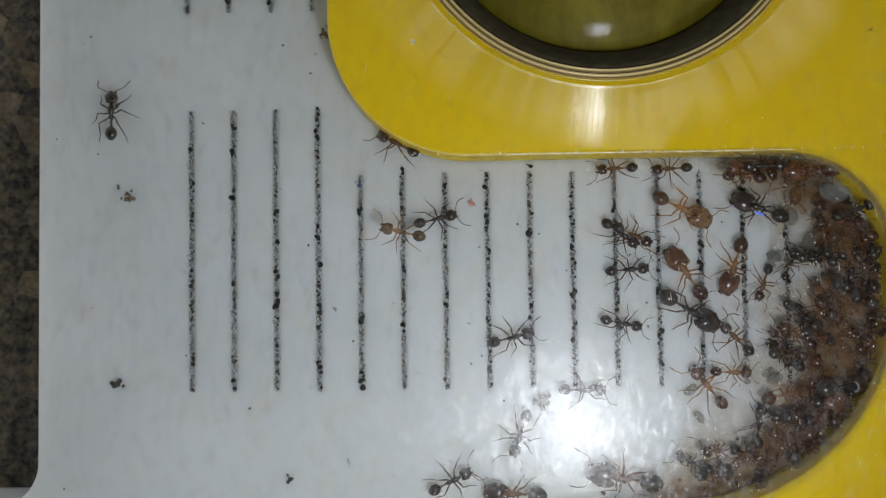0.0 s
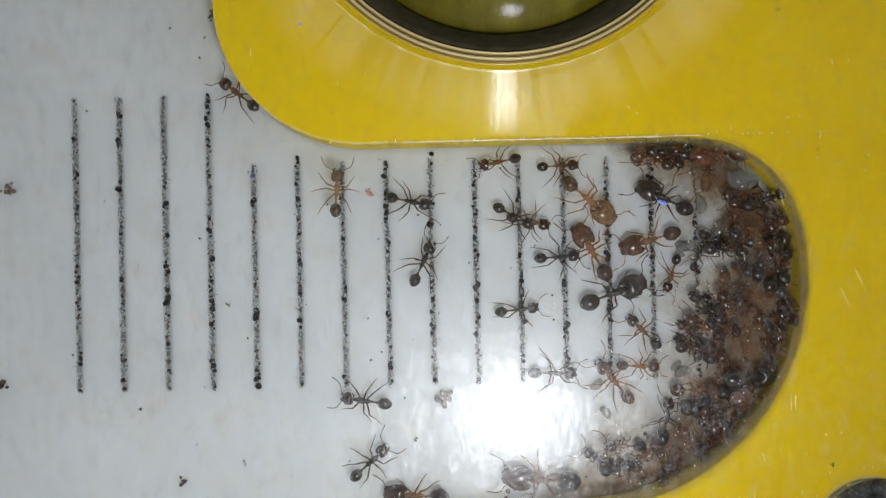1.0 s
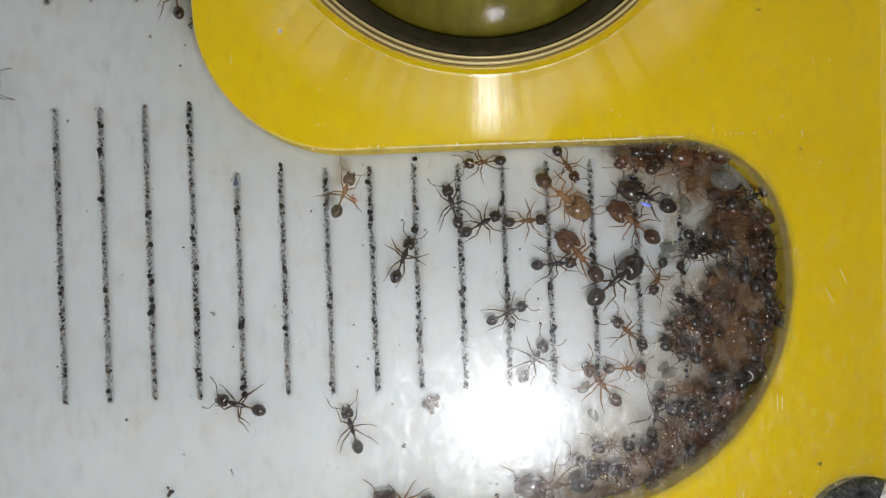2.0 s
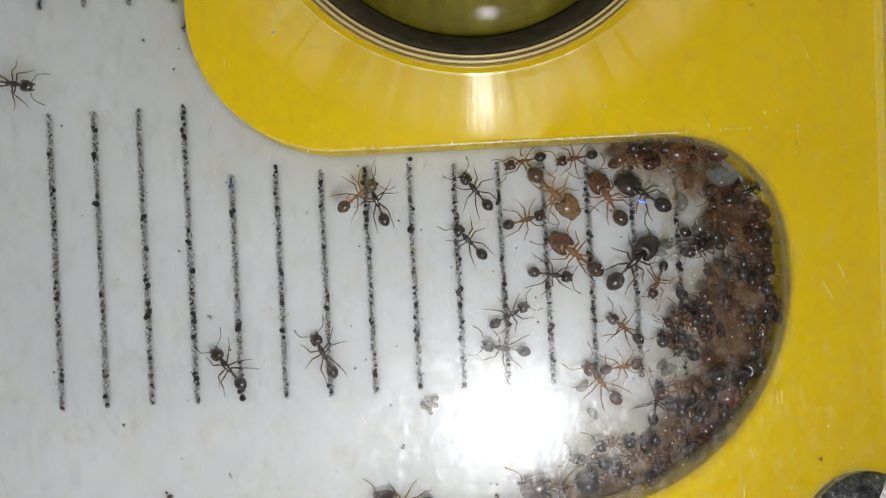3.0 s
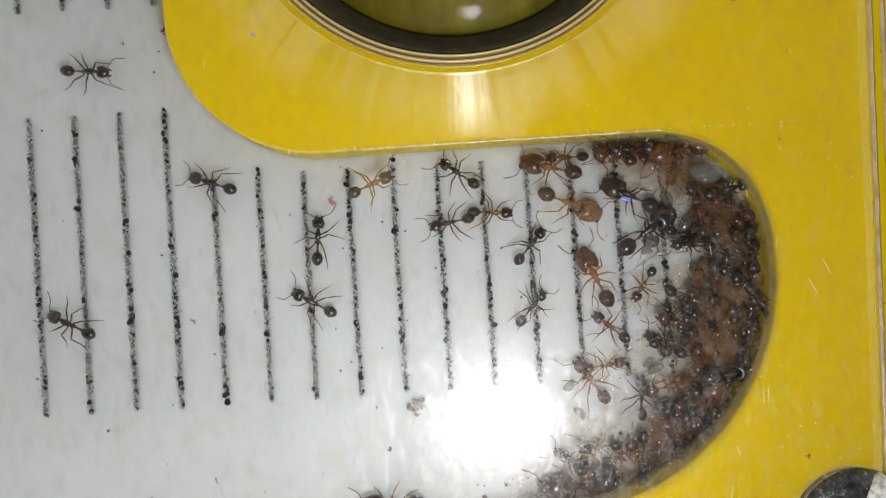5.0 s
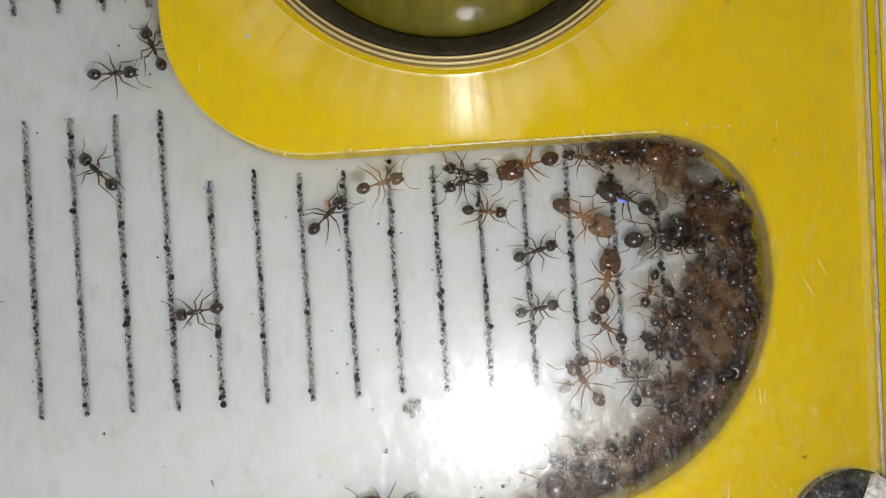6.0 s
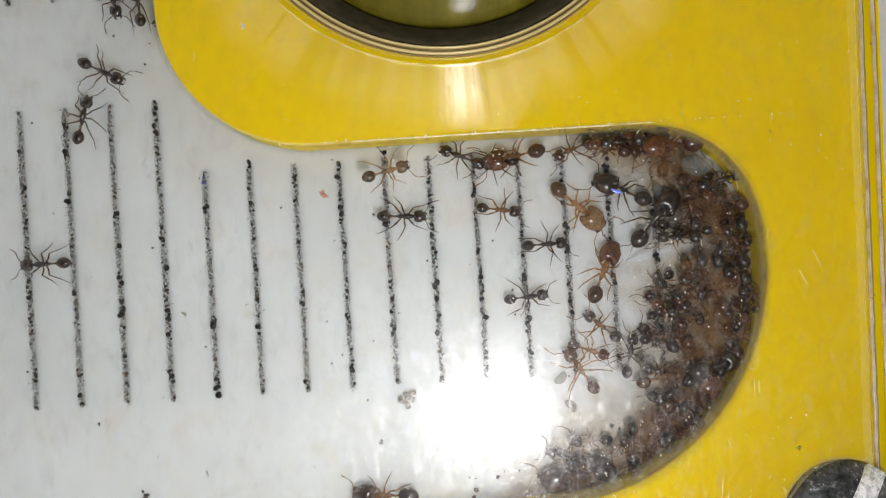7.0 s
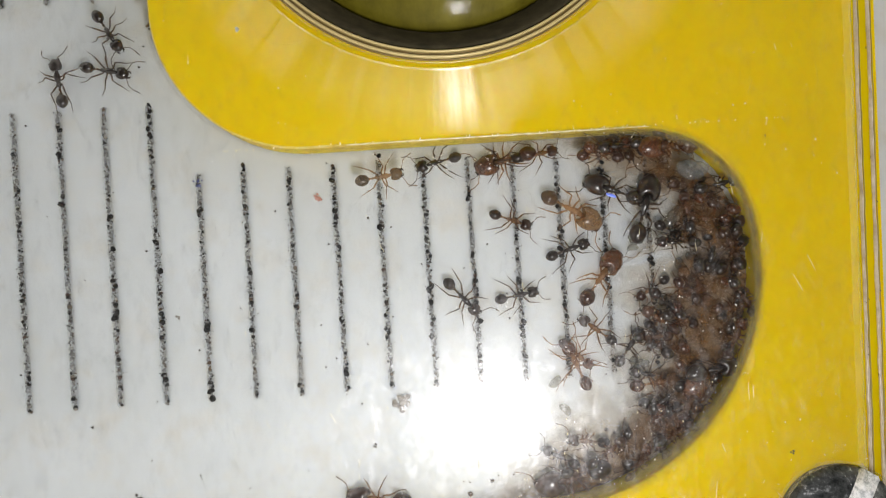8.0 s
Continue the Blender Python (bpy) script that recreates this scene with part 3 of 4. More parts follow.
# ---- ants ----
def leg_mesh(side, reach, lift, bend):
    bm = bmesh.new()
    y = side
    knee, ankle, toe = Vector((-0.06 * bend, y * 0.6 * reach, 0.24 * lift)), Vector((0.12 * bend, y * 1.02 * reach, -0.3)), Vector((0.3 * bend, y * 1.42 * reach, -0.475))
    tube(bm, [(0, 0, 0), (0, y * 0.12, -0.04), Vector((0, y * 0.12, -0.04)).lerp(knee, 0.45), knee.lerp(ankle, -0.06), knee.lerp(ankle, 0.08)], [0.048, 0.038, 0.052, 0.036, 0.028])
    tube(bm, [knee, knee.lerp(ankle, 0.6), ankle.lerp(toe, 0.02), ankle.lerp(toe, 0.5), toe], [0.029, 0.035, 0.023, 0.018, 0.013])
    return bm


LEGS = [(0.34, 1, -38, 1.0), (0.34, -1, 38, 1.0), (0.16, 1, 8, 1.02), (0.16, -1, -8, 1.02), (-0.03, 1, 46, 1.25), (-0.03, -1, -46, 1.25)]


def ant(skin, big_head, fat, seed, stretch=1.0):
    """An ant of 2 mm from the middle of its head to the middle of its gaster, on its feet, facing +x."""
    shell, limb, rear = SKINS[skin]
    rng, root = random.Random(seed), new("ant")
    h = big_head
    bm = bmesh.new()
    long = 0.42 * h if h < 1.3 else 0.5 * h
    verts = ellipsoid(bm, (0, 0, 0), (long, 0.38 * h, 0.27 * h), sub=3)
    for v in verts:
        f = v.co.x / long
        v.co.y *= 1.0 - 0.2 * max(f, 0) ** 2 + 0.1 * max(-f, 0)
        dent = 0.34 if h < 1.3 else 0.75
        v.co.x += dent * h * max(-f - 0.45, 0) * math.exp(-((v.co.y / (0.15 * h)) ** 2))
        v.co.z -= 0.12 * h * max(-f, 0) ** 2 * math.exp(-((v.co.y / (0.1 * h)) ** 2)) * (v.co.z > 0)
    for side in (1, -1):
        ellipsoid(bm, (0.1 * h, side * 0.345 * h, 0.1 * h), (0.06, 0.035, 0.055), sub=1)
    head = part("head", bm, shell, root, at=mm(1.0, 0, 0.52, 0, 8, 0))
    for side in (1, -1):
        bm = bmesh.new()
        tube(bm, [(0.3 * h, side * 0.2 * h, -0.06), (0.44 * h, side * 0.19 * h, -0.08), (0.52 * h, side * 0.08 * h, -0.1)], [0.07 * h, 0.06 * h, 0.015])
        part("mandible", bm, SKINS["dark"][0], head, "dark mandible")
        bm, spread = bmesh.new(), rng.uniform(0.75, 1.15)
        tube(
            bm,
            [(0.26 * h, side * 0.14 * h, 0.1), (0.42 * h, side * (0.14 * h + 0.22 * spread), 0.2), (0.36 * h + 0.2, side * (0.14 * h + 0.52 * spread), 0.16),
             (0.36 * h + 0.45, side * (0.14 * h + 0.66 * spread), 0.05), (0.36 * h + 0.66, side * (0.14 * h + 0.7 * spread), -0.1), (0.36 * h + 0.8, side * (0.14 * h + 0.74 * spread), -0.17)],
            [0.022, 0.02, 0.024, 0.02, 0.03, 0.02],
        )
        part("antenna", bm, limb, head)
    bm = bmesh.new()
    tube(
        bm,
        [(0.72, 0, 0.5), (0.58, 0, 0.53), (0.4, 0, 0.58), (0.2, 0, 0.58), (0.02, 0, 0.53), (-0.14, 0, 0.5), (-0.24, 0, 0.44)],
        [0.08, 0.11, 0.175, 0.16, 0.11, 0.12, 0.07], 10,
    )
    part("thorax", bm, shell if skin == "dark" else limb, root)
    bm = bmesh.new()
    tube(bm, [(-0.2, 0, 0.43), (-0.32, 0, 0.47), (-0.39, 0, 0.56), (-0.46, 0, 0.46), (-0.54, 0, 0.46), (-0.6, 0, 0.52), (-0.68, 0, 0.45)], [0.05, 0.055, 0.075, 0.045, 0.05, 0.1, 0.06], 8)
    part("waist", bm, limb, root)
    bm = bmesh.new()
    verts = ellipsoid(bm, (0, 0, 0), (0.46 * fat, 0.37 * fat, 0.34 * fat), sub=3)
    for v in verts:
        f = v.co.x / (0.46 * fat)
        v.co.yz *= 1 - 0.3 * max(-f, 0) ** 2.0
        v.co *= 1 + 0.02 * math.cos(9.5 * f)
    part("gaster", bm, rear, root, at=mm(-1.03, 0, 0.5, 0, 6, 0))
    for x, side, swing, reach in LEGS:
        bm = leg_mesh(side, stretch * reach * rng.uniform(0.92, 1.08), rng.uniform(0.8, 1.4), (1 if x > 0.3 else -1) * rng.uniform(0.5, 1.2))
        part("leg", bm, limb, root, at=mm(x, side * 0.12, 0.48, 0, 0, swing + rng.uniform(-14, 14)))
    return root


KINDS = {
    "minor": ("dark", 0.92, 0.88, "dark brown glossy worker ant walking on white floor", "worker ants"),
    "minor_mid": ("mid", 0.92, 0.88, "brown worker ant with paler legs", "worker ants"),
    "minor_red": ("red", 0.92, 0.88, "reddish-brown worker ant with pale legs", "worker ants"),
    "crowd_dark": ("dark", 0.94, 0.95, "dark brown ant in the crowd by the wall", "crowded ants"),
    "crowd_mid": ("mid", 0.94, 0.95, "brown ant in the crowd by the wall", "crowded ants"),
    "crowd_red": ("red", 0.94, 0.95, "reddish-brown ant in the crowd by the wall", "crowded ants"),
    "crowd_amber": ("tawny", 0.94, 0.95, "tawny young ant in the crowd by the wall", "crowded ants"),
    "crowd_brown": ("red", 1.42, 1.3, "russet soldier ant in the crowd by the wall", "crowded ants"),
    "crowd_big": ("dark", 1.5, 1.5, "black-brown soldier ant pressed against the yellow wall", "crowded ants"),
    "callow": ("callow", 0.98, 0.95, "pale young ant clinging under the clear cover", "worker ants"),
    "major_amber": ("amber", 1.36, 0.92, "amber soldier ant with a very large head", "soldier ants"),
    "major_red": ("red", 1.34, 0.98, "russet soldier ant with a large head", "soldier ants"),
    "major_mid": ("mid", 1.34, 1.1, "brown soldier ant beside the lower chamber wall", "soldier ants"),
    "major_dark": ("dark", 1.36, 1.02, "black-brown glossy soldier ant with a large head", "soldier ants"),
}
PATTERNS = {}


def an_ant(kind, seed, size):
    """A new ant of that kind; alike ants share their meshes."""
    key = (kind, seed % 3)
    skin, big_head, fat, label, group = KINDS[kind]
    if key not in PATTERNS:
        made = PATTERNS[key] = ant(skin, big_head, fat, seed, {"crowded ants": 0.46, "soldier ants": 0.66}.get(group, 0.86))
    else:
        made = copy_thing(PATTERNS[key], mm(0, 0, 0))
    made.scale = (size, size, size)
    return tagged(made, label, "ant", group)


def wall_at(s):
    """A point on the chamber's wall and the way inward, from the upper straight (0) round the end to the lower straight (1)."""
    if s < 0.22:
        return Vector((27.0 + 6.5 * s / 0.22, 13.42)), Vector((0, -1))
    if s < 0.5:
        a = radians(90 - 90 * (s - 0.22) / 0.28)
        return Vector((33.5 + 6.85 * math.cos(a), 6 + 7.42 * math.sin(a))), -Vector((math.cos(a), math.sin(a)))
    if s < 0.9:
        a = radians(-90 * (s - 0.5) / 0.4)
        return Vector((28 + 12.35 * math.cos(a), 6 + 12.6 * math.sin(a))), -Vector((math.cos(a), math.sin(a)))
    return Vector((28 - 5 * (s - 0.9) / 0.1, -6.6 - 0.3 * (s - 0.9) / 0.1)), Vector((0, 1))


TRACKS = {
    "outgoing": ("minor", 2.1, [
        (0, -4.53, 16.35, 89), (0.3, -2.72, 20.13, 79), (0.5, -2.39, 22.62, 83), (1, -1.63, 26.76, 80), (1.5, -1.39, 30.8, 88),
        (8, 1.09, 31.11, 87),
    ]),
    "edge": ("minor_mid", 1.96, [
        (0, 12.34, 14.4, 152), (0.3, 10.74, 15.3, 147), (0.5, 10.55, 15.47, 141), (1, 9.45, 16.54, 141), (1.5, 7.91, 19.41, 122),
        (2.2, 6.98, 24.19, 92), (3, 6.32, 29.83, 87), (8, 5.93, 29.63, 87),
    ]),
    "ceiling": ("callow", 1.86, [
        (0, 12.62, 9.16, 166), (0.3, 13.29, 9.35, 151), (0.5, 13.79, 9.69, 134), (1, 14.89, 10.83, 86), (1.5, 15.63, 11.06, 76),
        (3, 17.18, 10.99, 35), (3.5, 17.96, 11.13, 24), (4, 18.68, 11.25, 18), (4.5, 18.72, 11.42, 24), (6, 19.6, 11.71, 13),
        (6.5, 20.12, 11.69, 10), (7, 20.16, 11.8, 13), (7.5, 20.21, 11.79, 12), (8, 20.12, 11.69, 8),
    ]),
    "crossing": ("minor", 1.88, [
        (0, 14.45, 9.96, 13), (0.3, 16.42, 10.52, 9), (0.5, 17.42, 10.58, 6), (1, 18.75, 10.39, -13), (1.5, 20.29, 10.2, -13),
        (1.85, 21.58, 10.24, 65), (2.2, 22.86, 10.28, 143), (3, 23.72, 10.97, 127), (3.5, 23.2, 11.54, 135), (4, 22.97, 11.67, 145),
        (4.5, 23.26, 11.87, 137), (6, 24.34, 12.08, 159), (6.5, 24.28, 12.28, 152), (7, 24.39, 12.47, 156), (7.5, 24.06, 12.43, 161),
        (8, 23.39, 12.45, 192),
    ]),
    "lead": ("minor", 1.85, [
        (0, 25.18, 8.99, -37), (0.3, 24.65, 9.09, -38), (0.5, 24.58, 9.19, -35), (1, 24.63, 9.43, -29), (1.5, 23.95, 9.68, -17),
        (2.25, 23.58, 8.93, 57), (3, 23.22, 8.19, 131), (3.5, 23.49, 6.08, 109), (4, 23.45, 7.54, 143), (4.5, 23.06, 8.36, 174),
        (6, 24.31, 11.63, 196), (6.5, 25.47, 12.01, 181), (7, 26.25, 12.05, 182), (7.5, 26.35, 11.99, 180), (8, 26.87, 12.28, 188),
    ]),
    "second": ("minor_mid", 1.8, [
        (0, 25.91, 8.9, -28), (0.3, 26.16, 8.95, -6), (0.5, 26.1, 9.2, -11), (1, 25.44, 9.11, -14), (1.5, 25.79, 9.31, -6),
        (3, 26.28, 9.26, 13), (3.5, 26.19, 9.22, 16), (4, 25.86, 9.24, 12), (4.5, 25.5, 9.5, -3), (6, 25.22, 9.9, -8),
        (6.5, 26.01, 9.3, -18), (7, 26.23, 9.42, -10), (7.5, 26.71, 9.1, -25), (8, 27.17, 9, -22),
    ]),
    "sitting": ("minor", 1.85, [
        (0, 25.54, 6.85, 4), (0.3, 25.82, 6.93, 10), (0.5, 26.39, 6.84, -3), (1, 27.01, 7.06, 3), (1.5, 27.65, 7.08, 7),
        (3, 27.58, 6.16, -11), (3.5, 26.87, 6.88, 28), (4, 26.66, 7.14, 41), (4.5, 26.95, 7.76, 55), (6, 27.88, 7.5, 16),
        (6.5, 27.97, 7.38, 6), (7, 28.66, 7.33, 1), (7.5, 29.28, 6.78, -6), (8, 30.24, 7.12, 17),
    ]),
    "standing": ("minor", 1.79, [
        (0, 25.14, 3.77, -12), (0.3, 24.91, 3.95, -5), (0.5, 24.97, 3.9, 4), (1, 24.69, 4.16, 6), (1.5, 24.75, 4.24, 16),
        (3, 25.17, 4.01, 27), (3.5, 25.3, 4.19, 35), (4, 26.09, 4.06, 54), (4.5, 26.71, 4.26, 56), (6, 27.76, 4.3, 10),
        (6.5, 27.71, 4.27, -1), (7, 27.44, 4.48, 4), (7.5, 27.18, 4.69, -3), (8, 27.24, 4.78, 9),
    ]),
    "runner": ("minor", 2.07, [
        (0, 19.18, -2.47, -109), (0.3, 18.55, -1.64, -157), (0.5, 18.28, -1.25, -181), (1, 16.16, -0.72, -190), (1.5, 11.32, -0.99, -171),
        (2.2, 9.9, 0.06, -213), (3, 9.5, 1.9, -234), (3.5, 6.49, 4.21, -202), (4, 3.37, 3.7, -168), (4.5, 4.37, 4.11, -215),
        (5, 1.95, 5.05, -210), (5.5, -2.64, 6.21, -201), (8, -3.65, 6, -201),
    ]),
    "climber": ("minor", 1.98, [
        (0, 15.08, -5.22, 27), (0.3, 15.37, -5.05, 15), (0.5, 15.6, -5.09, 10), (1, 16.24, -4.19, 42), (1.5, 16.41, -3.94, 50),
        (2.2, 15.81, -0.9, 116), (3, 14.8, 2.33, 114), (3.5, 14.4, 4.96, 94), (4, 15.48, 7.11, 74), (4.5, 15.66, 7.95, 91),
        (6, 16.49, 10.22, 42), (6.5, 19.44, 10.29, 14), (7, 20.85, 9.4, -4), (7.5, 23.31, 7.37, -22), (8, 24.2, 4.92, -49),
    ]),
    "wanderer": ("minor", 1.98, [
        (0, 18.72, 3.01, 14), (0.3, 18.94, 4.38, 51), (0.5, 19.03, 5.35, 60), (1, 19.46, 6.85, 64), (1.5, 19.32, 6.57, 62),
        (3, 18.16, 10.63, 110), (3.5, 16.35, 11.33, 155), (4, 13.74, 11.91, 156), (4.5, 12.17, 12.12, 168), (6, 4.15, 13.45, 132),
        (6.5, 1.97, 14.62, 138), (7, 3.7, 15.82, 73), (7.5, 3.39, 15.96, 83), (8, 2.9, 18.05, 97),
    ]),
    "glare": ("minor", 1.98, [
        (0, 22.78, -0.04, -1), (0.5, 25.22, 0.18, -1), (1.5, 26.96, 1.07, -2), (2, 26.27, 1.44, 54.67), (2.5, 25.59, 1.81, 111.33),
        (3, 24.9, 2.18, 168), (3.5, 22.08, 2.22, 175), (4, 19.66, 1.56, 183), (4.5, 17.28, 4.02, 124), (5.2, 14.42, 5.42, 162),
        (6, 9.15, 5.44, 187), (6.5, 4.53, 7.73, 157), (7, 1.23, 8.05, 180), (7.5, -1.96, 6.42, 188), (8, -4.91, 5.96, 187),
    ]),
    "visitor": ("minor", 1.95, [
        (0, -14.28, 21.74, -18), (1.5, -5.82, 17.93, 8), (3, -1.85, 18.34, -12), (3.5, -0.62, 18.99, 17), (4, 0.65, 19.36, 11),
        (4.5, 2.03, 19.13, -8), (6, 5.22, 18.85, 0), (6.5, 4.89, 18.71, -12), (7, 4.86, 18.46, -29), (7.5, 5.03, 18.65, -23),
        (8, 5.41, 18.6, -13),
    ]),
    "rim": ("minor", 1.91, [
        (0, 4.98, 29.53, -90), (4.5, 6.22, 28.64, -93), (4.73, 6.52, 26.98, -147), (4.97, 6.83, 25.31, -201), (5.2, 7.13, 23.65, -255),
        (6, 7.57, 20.07, -248), (6.5, 7.96, 20.31, -262), (7, 7.12, 22.1, -266), (7.5, 6.67, 24.18, -261), (8, 6.59, 25.24, -264),
    ]),
    "newcomer": ("minor", 1.91, [
        (0, 3.8, 29.55, -64), (4.5, 5.13, 28.7, -84), (6, 5.51, 24.8, -93), (6.5, 5.6, 22.8, -84), (7, 5.72, 22.65, -80),
        (7.5, 5.35, 22.16, -59), (8, 5.69, 20.76, -60),
    ]),
    "wallant": ("minor_mid", 1.74, [
        (0, 25.1, 12.77, -177), (0.3, 24.9, 12.42, -177), (0.5, 24.56, 12.4, -173), (1, 23.94, 12.48, -169), (1.5, 23.11, 12.47, -171),
        (2.2, 24.62, 12.74, -177), (3, 26.54, 12.56, -167), (3.5, 27.09, 12.58, -190), (4, 27.98, 12.46, -191), (4.5, 28.83, 12.55, -177),
        (6, 31, 12.49, -195), (6.5, 30.6, 12.36, -159), (7, 30.62, 12.53, -159), (7.17, 30.35, 12.56, -105), (7.33, 30.08, 12.58, -51),
        (7.5, 29.81, 12.61, 3), (8, 28.87, 12.54, 8),
    ]),
    "wallant2": ("minor_mid", 1.7, [
        (0, 28.3, 12.72, -177), (0.3, 26.97, 12.3, -166), (0.4, 26.3, 12.23, -91), (0.5, 25.62, 12.15, -16), (1, 27.18, 12.17, 2),
        (1.5, 28.1, 12.34, -2), (2, 28.55, 12.42, -58.33), (2.5, 28.99, 12.51, -114.67), (3, 29.44, 12.59, -171), (3.17, 29.53, 12.51, -228),
        (3.33, 29.63, 12.44, -285), (3.5, 29.72, 12.36, -342), (3.67, 30.26, 12.42, -286.33), (3.83, 30.8, 12.49, -230.67), (4, 31.34, 12.55, -175),
        (4.5, 31.91, 12.73, -178), (6, 33.71, 12.74, -187), (6.5, 33.79, 12.67, -195), (7, 33.64, 12.65, -202), (7.5, 33.83, 12.68, -195),
        (8, 33.86, 12.69, -191),
    ]),
    "amber": ("major_amber", 2.49, [
        (0, 28.64, 10.4, -27), (0.3, 28.51, 10.4, -33), (0.5, 28.66, 10.23, -36), (1, 28.73, 10.29, -42), (1.5, 28.48, 10.51, -40),
        (3, 27.88, 10.81, -47), (3.5, 27.84, 10.56, -55), (4, 27.86, 10.27, -55), (4.5, 28.68, 10.26, -25), (6, 30.54, 9.29, -31),
        (6.5, 30.64, 9.28, -42), (7, 30.5, 9.43, -44), (7.5, 30.33, 9.65, -38), (8, 30.45, 9.4, -32),
    ]),
    "russet": ("major_red", 2.39, [
        (0, 29.01, 6.48, 125), (0.3, 28.75, 7.21, 115), (0.5, 28.87, 7.15, 117), (1, 29.04, 7.17, 120), (1.5, 29.21, 7.12, 123),
        (3, 29.17, 7.1, 140), (3.5, 29.27, 7.23, 143), (4, 29.86, 6.84, 146), (4.5, 30.37, 6.05, 135), (6, 31.68, 5.45, 76),
        (6.5, 31.6, 5.36, 69), (7, 31.75, 5.48, 66), (7.5, 31.87, 5.57, 54), (8, 31.86, 5.37, 52),
    ]),
    "brown": ("major_red", 2.3, [
        (0, 31.74, 7.09, -109), (0.3, 31.73, 7.69, -128), (0.5, 31.94, 7.73, -132), (1, 32.36, 7.92, -164), (1.5, 32.36, 8.4, -197),
        (3, 31.1, 10.11, -241), (3.5, 29.78, 10.92, -235), (4, 29.54, 11.29, -223), (4.5, 29.33, 11.63, -211), (6, 27.91, 12.31, -167),
        (6.5, 27.48, 12.25, -164), (7, 27.4, 12.33, -170), (7.5, 27.56, 12.28, -166), (8, 27.21, 12.33, -167),
    ]),
    "darkmajor": ("major_dark", 2.58, [
        (0, 28.93, 4.53, -32), (0.3, 28.94, 4.61, -22), (0.5, 29.66, 4.68, -8), (1, 29.97, 4.93, 20), (1.5, 30.42, 5.31, 32),
        (3, 32.07, 6.49, 44), (3.5, 32.86, 7.19, 43), (4, 33.26, 8.27, 41), (4.5, 33.45, 8.13, 43), (6, 34.67, 7.96, 9),
        (6.5, 34.88, 7.82, 25), (7, 34.8, 8.26, 48), (7.5, 34.66, 8.69, 59), (8, 34.56, 9.02, 72),
    ]),
    "glossy": ("major_dark", 2.26, [
        (0, 33.39, 10.27, 158), (0.3, 33.12, 10.09, 155), (0.5, 33.2, 10.03, 156), (1, 33.21, 10.14, 152), (1.5, 33.12, 10.25, 158),
        (3, 33.12, 10.32, 147), (3.5, 33.19, 10.31, 150), (4, 33.11, 10.44, 155), (4.5, 33.19, 10.22, 151), (6, 33.24, 10.02, 152),
        (6.5, 33.37, 9.88, 153), (7, 33.28, 9.99, 154), (7.5, 33.1, 10.14, 154), (8, 33.11, 10.21, 157),
    ]),
    "huddler": ("minor", 1.34, [
        (0, 35.01, 6.93, 65), (1.5, 35.01, 6.93, 65), (3, 35.73, 7.45, 37), (4.5, 36.08, 7.6, 37), (6, 37.04, 8.96, 115),
        (8, 36.9, 8.06, 77),
    ]),
    "small1": ("minor_mid", 1.6, [
        (0, 33.46, 6, -110), (1.5, 33.46, 6, -110), (3, 33.62, 5.54, -115), (4, 33.48, 5.36, -122), (4.5, 33.52, 5.27, -130),
        (6, 34.15, 5, -114), (7, 34.91, 4.64, -138), (8, 34.85, 4.7, -150),
    ]),
    "small2": ("minor", 1.5, [
        (0, 35.8, 3.93, 126), (1.5, 35.8, 3.93, 126), (3, 35.68, 3.49, 152), (4.5, 35.21, 3.12, 174), (5, 35.17, 3.16, 119.33),
        (5.5, 35.12, 3.2, 64.67), (6, 35.08, 3.24, 10), (8, 35.21, 2.98, 24),
    ]),
    "small3": ("minor_mid", 1.52, [
        (0, 34.47, 2.53, 135), (1.5, 34.47, 2.53, 135), (3, 34.41, 2.43, 116), (3.75, 34.74, 2.06, 166.5), (4.5, 35.08, 1.68, 217),
        (6, 35.3, 1.88, 167), (8, 35.74, 1.34, 164),
    ]),
    "small4": ("minor_mid", 1.82, [
        (0, 31.8, 2.74, 135), (1.5, 31.8, 2.74, 135), (3, 31.62, 2.9, 139), (4.5, 31.59, 2.91, 139), (6, 31.66, 2.92, 138),
        (7, 31.57, 2.55, 138), (8, 31.61, 2.56, 141),
    ]),
    "small5": ("minor_red", 2.17, [
        (0, 30.08, -0.01, 129), (1.5, 30.08, -0.01, 129), (3, 30.15, -0.05, 129), (4.5, 30.37, 0.06, 123), (6, 30.19, -0.03, 126),
        (8, 30.31, 0.69, 113),
    ]),
    "small6": ("minor_red", 1.74, [
        (0, 31.4, 0.85, -3), (1.5, 31.4, 0.85, -3), (3, 31.26, 0.8, 7), (4.5, 31.08, 0.78, 8), (6, 30.98, 1.17, -4),
        (8, 30.33, 1.34, -43),
    ]),
    "small7": ("minor", 1.83, [
        (0, 32.92, -2.22, 81), (1.5, 32.92, -2.22, 81), (3, 33.1, -1.33, 76), (4.5, 33.04, -1.26, 86), (6, 32.97, -0.23, 88),
        (7, 32.98, 0.84, 76), (8, 33.29, 1.5, 53),
    ]),
    "small8": ("minor", 1.69, [
        (0, 35.57, -1.47, -168), (1.5, 35.57, -1.47, -168), (2.5, 35.44, -1.68, -227.67), (3.5, 35.32, -1.9, -287.33), (4.5, 35.19, -2.11, -347),
        (5.25, 35.13, -1.34, -269), (6, 35.07, -0.58, -191), (8, 34.44, -0.11, -192),
    ]),
    "below": ("major_mid", 2.35, [
        (0, 18.9, -5.92, 176), (0.5, 18.9, -5.95, 171), (1, 18.92, -6.04, 175), (3, 18.98, -6.0, 170), (5, 19.0, -5.95, 178),
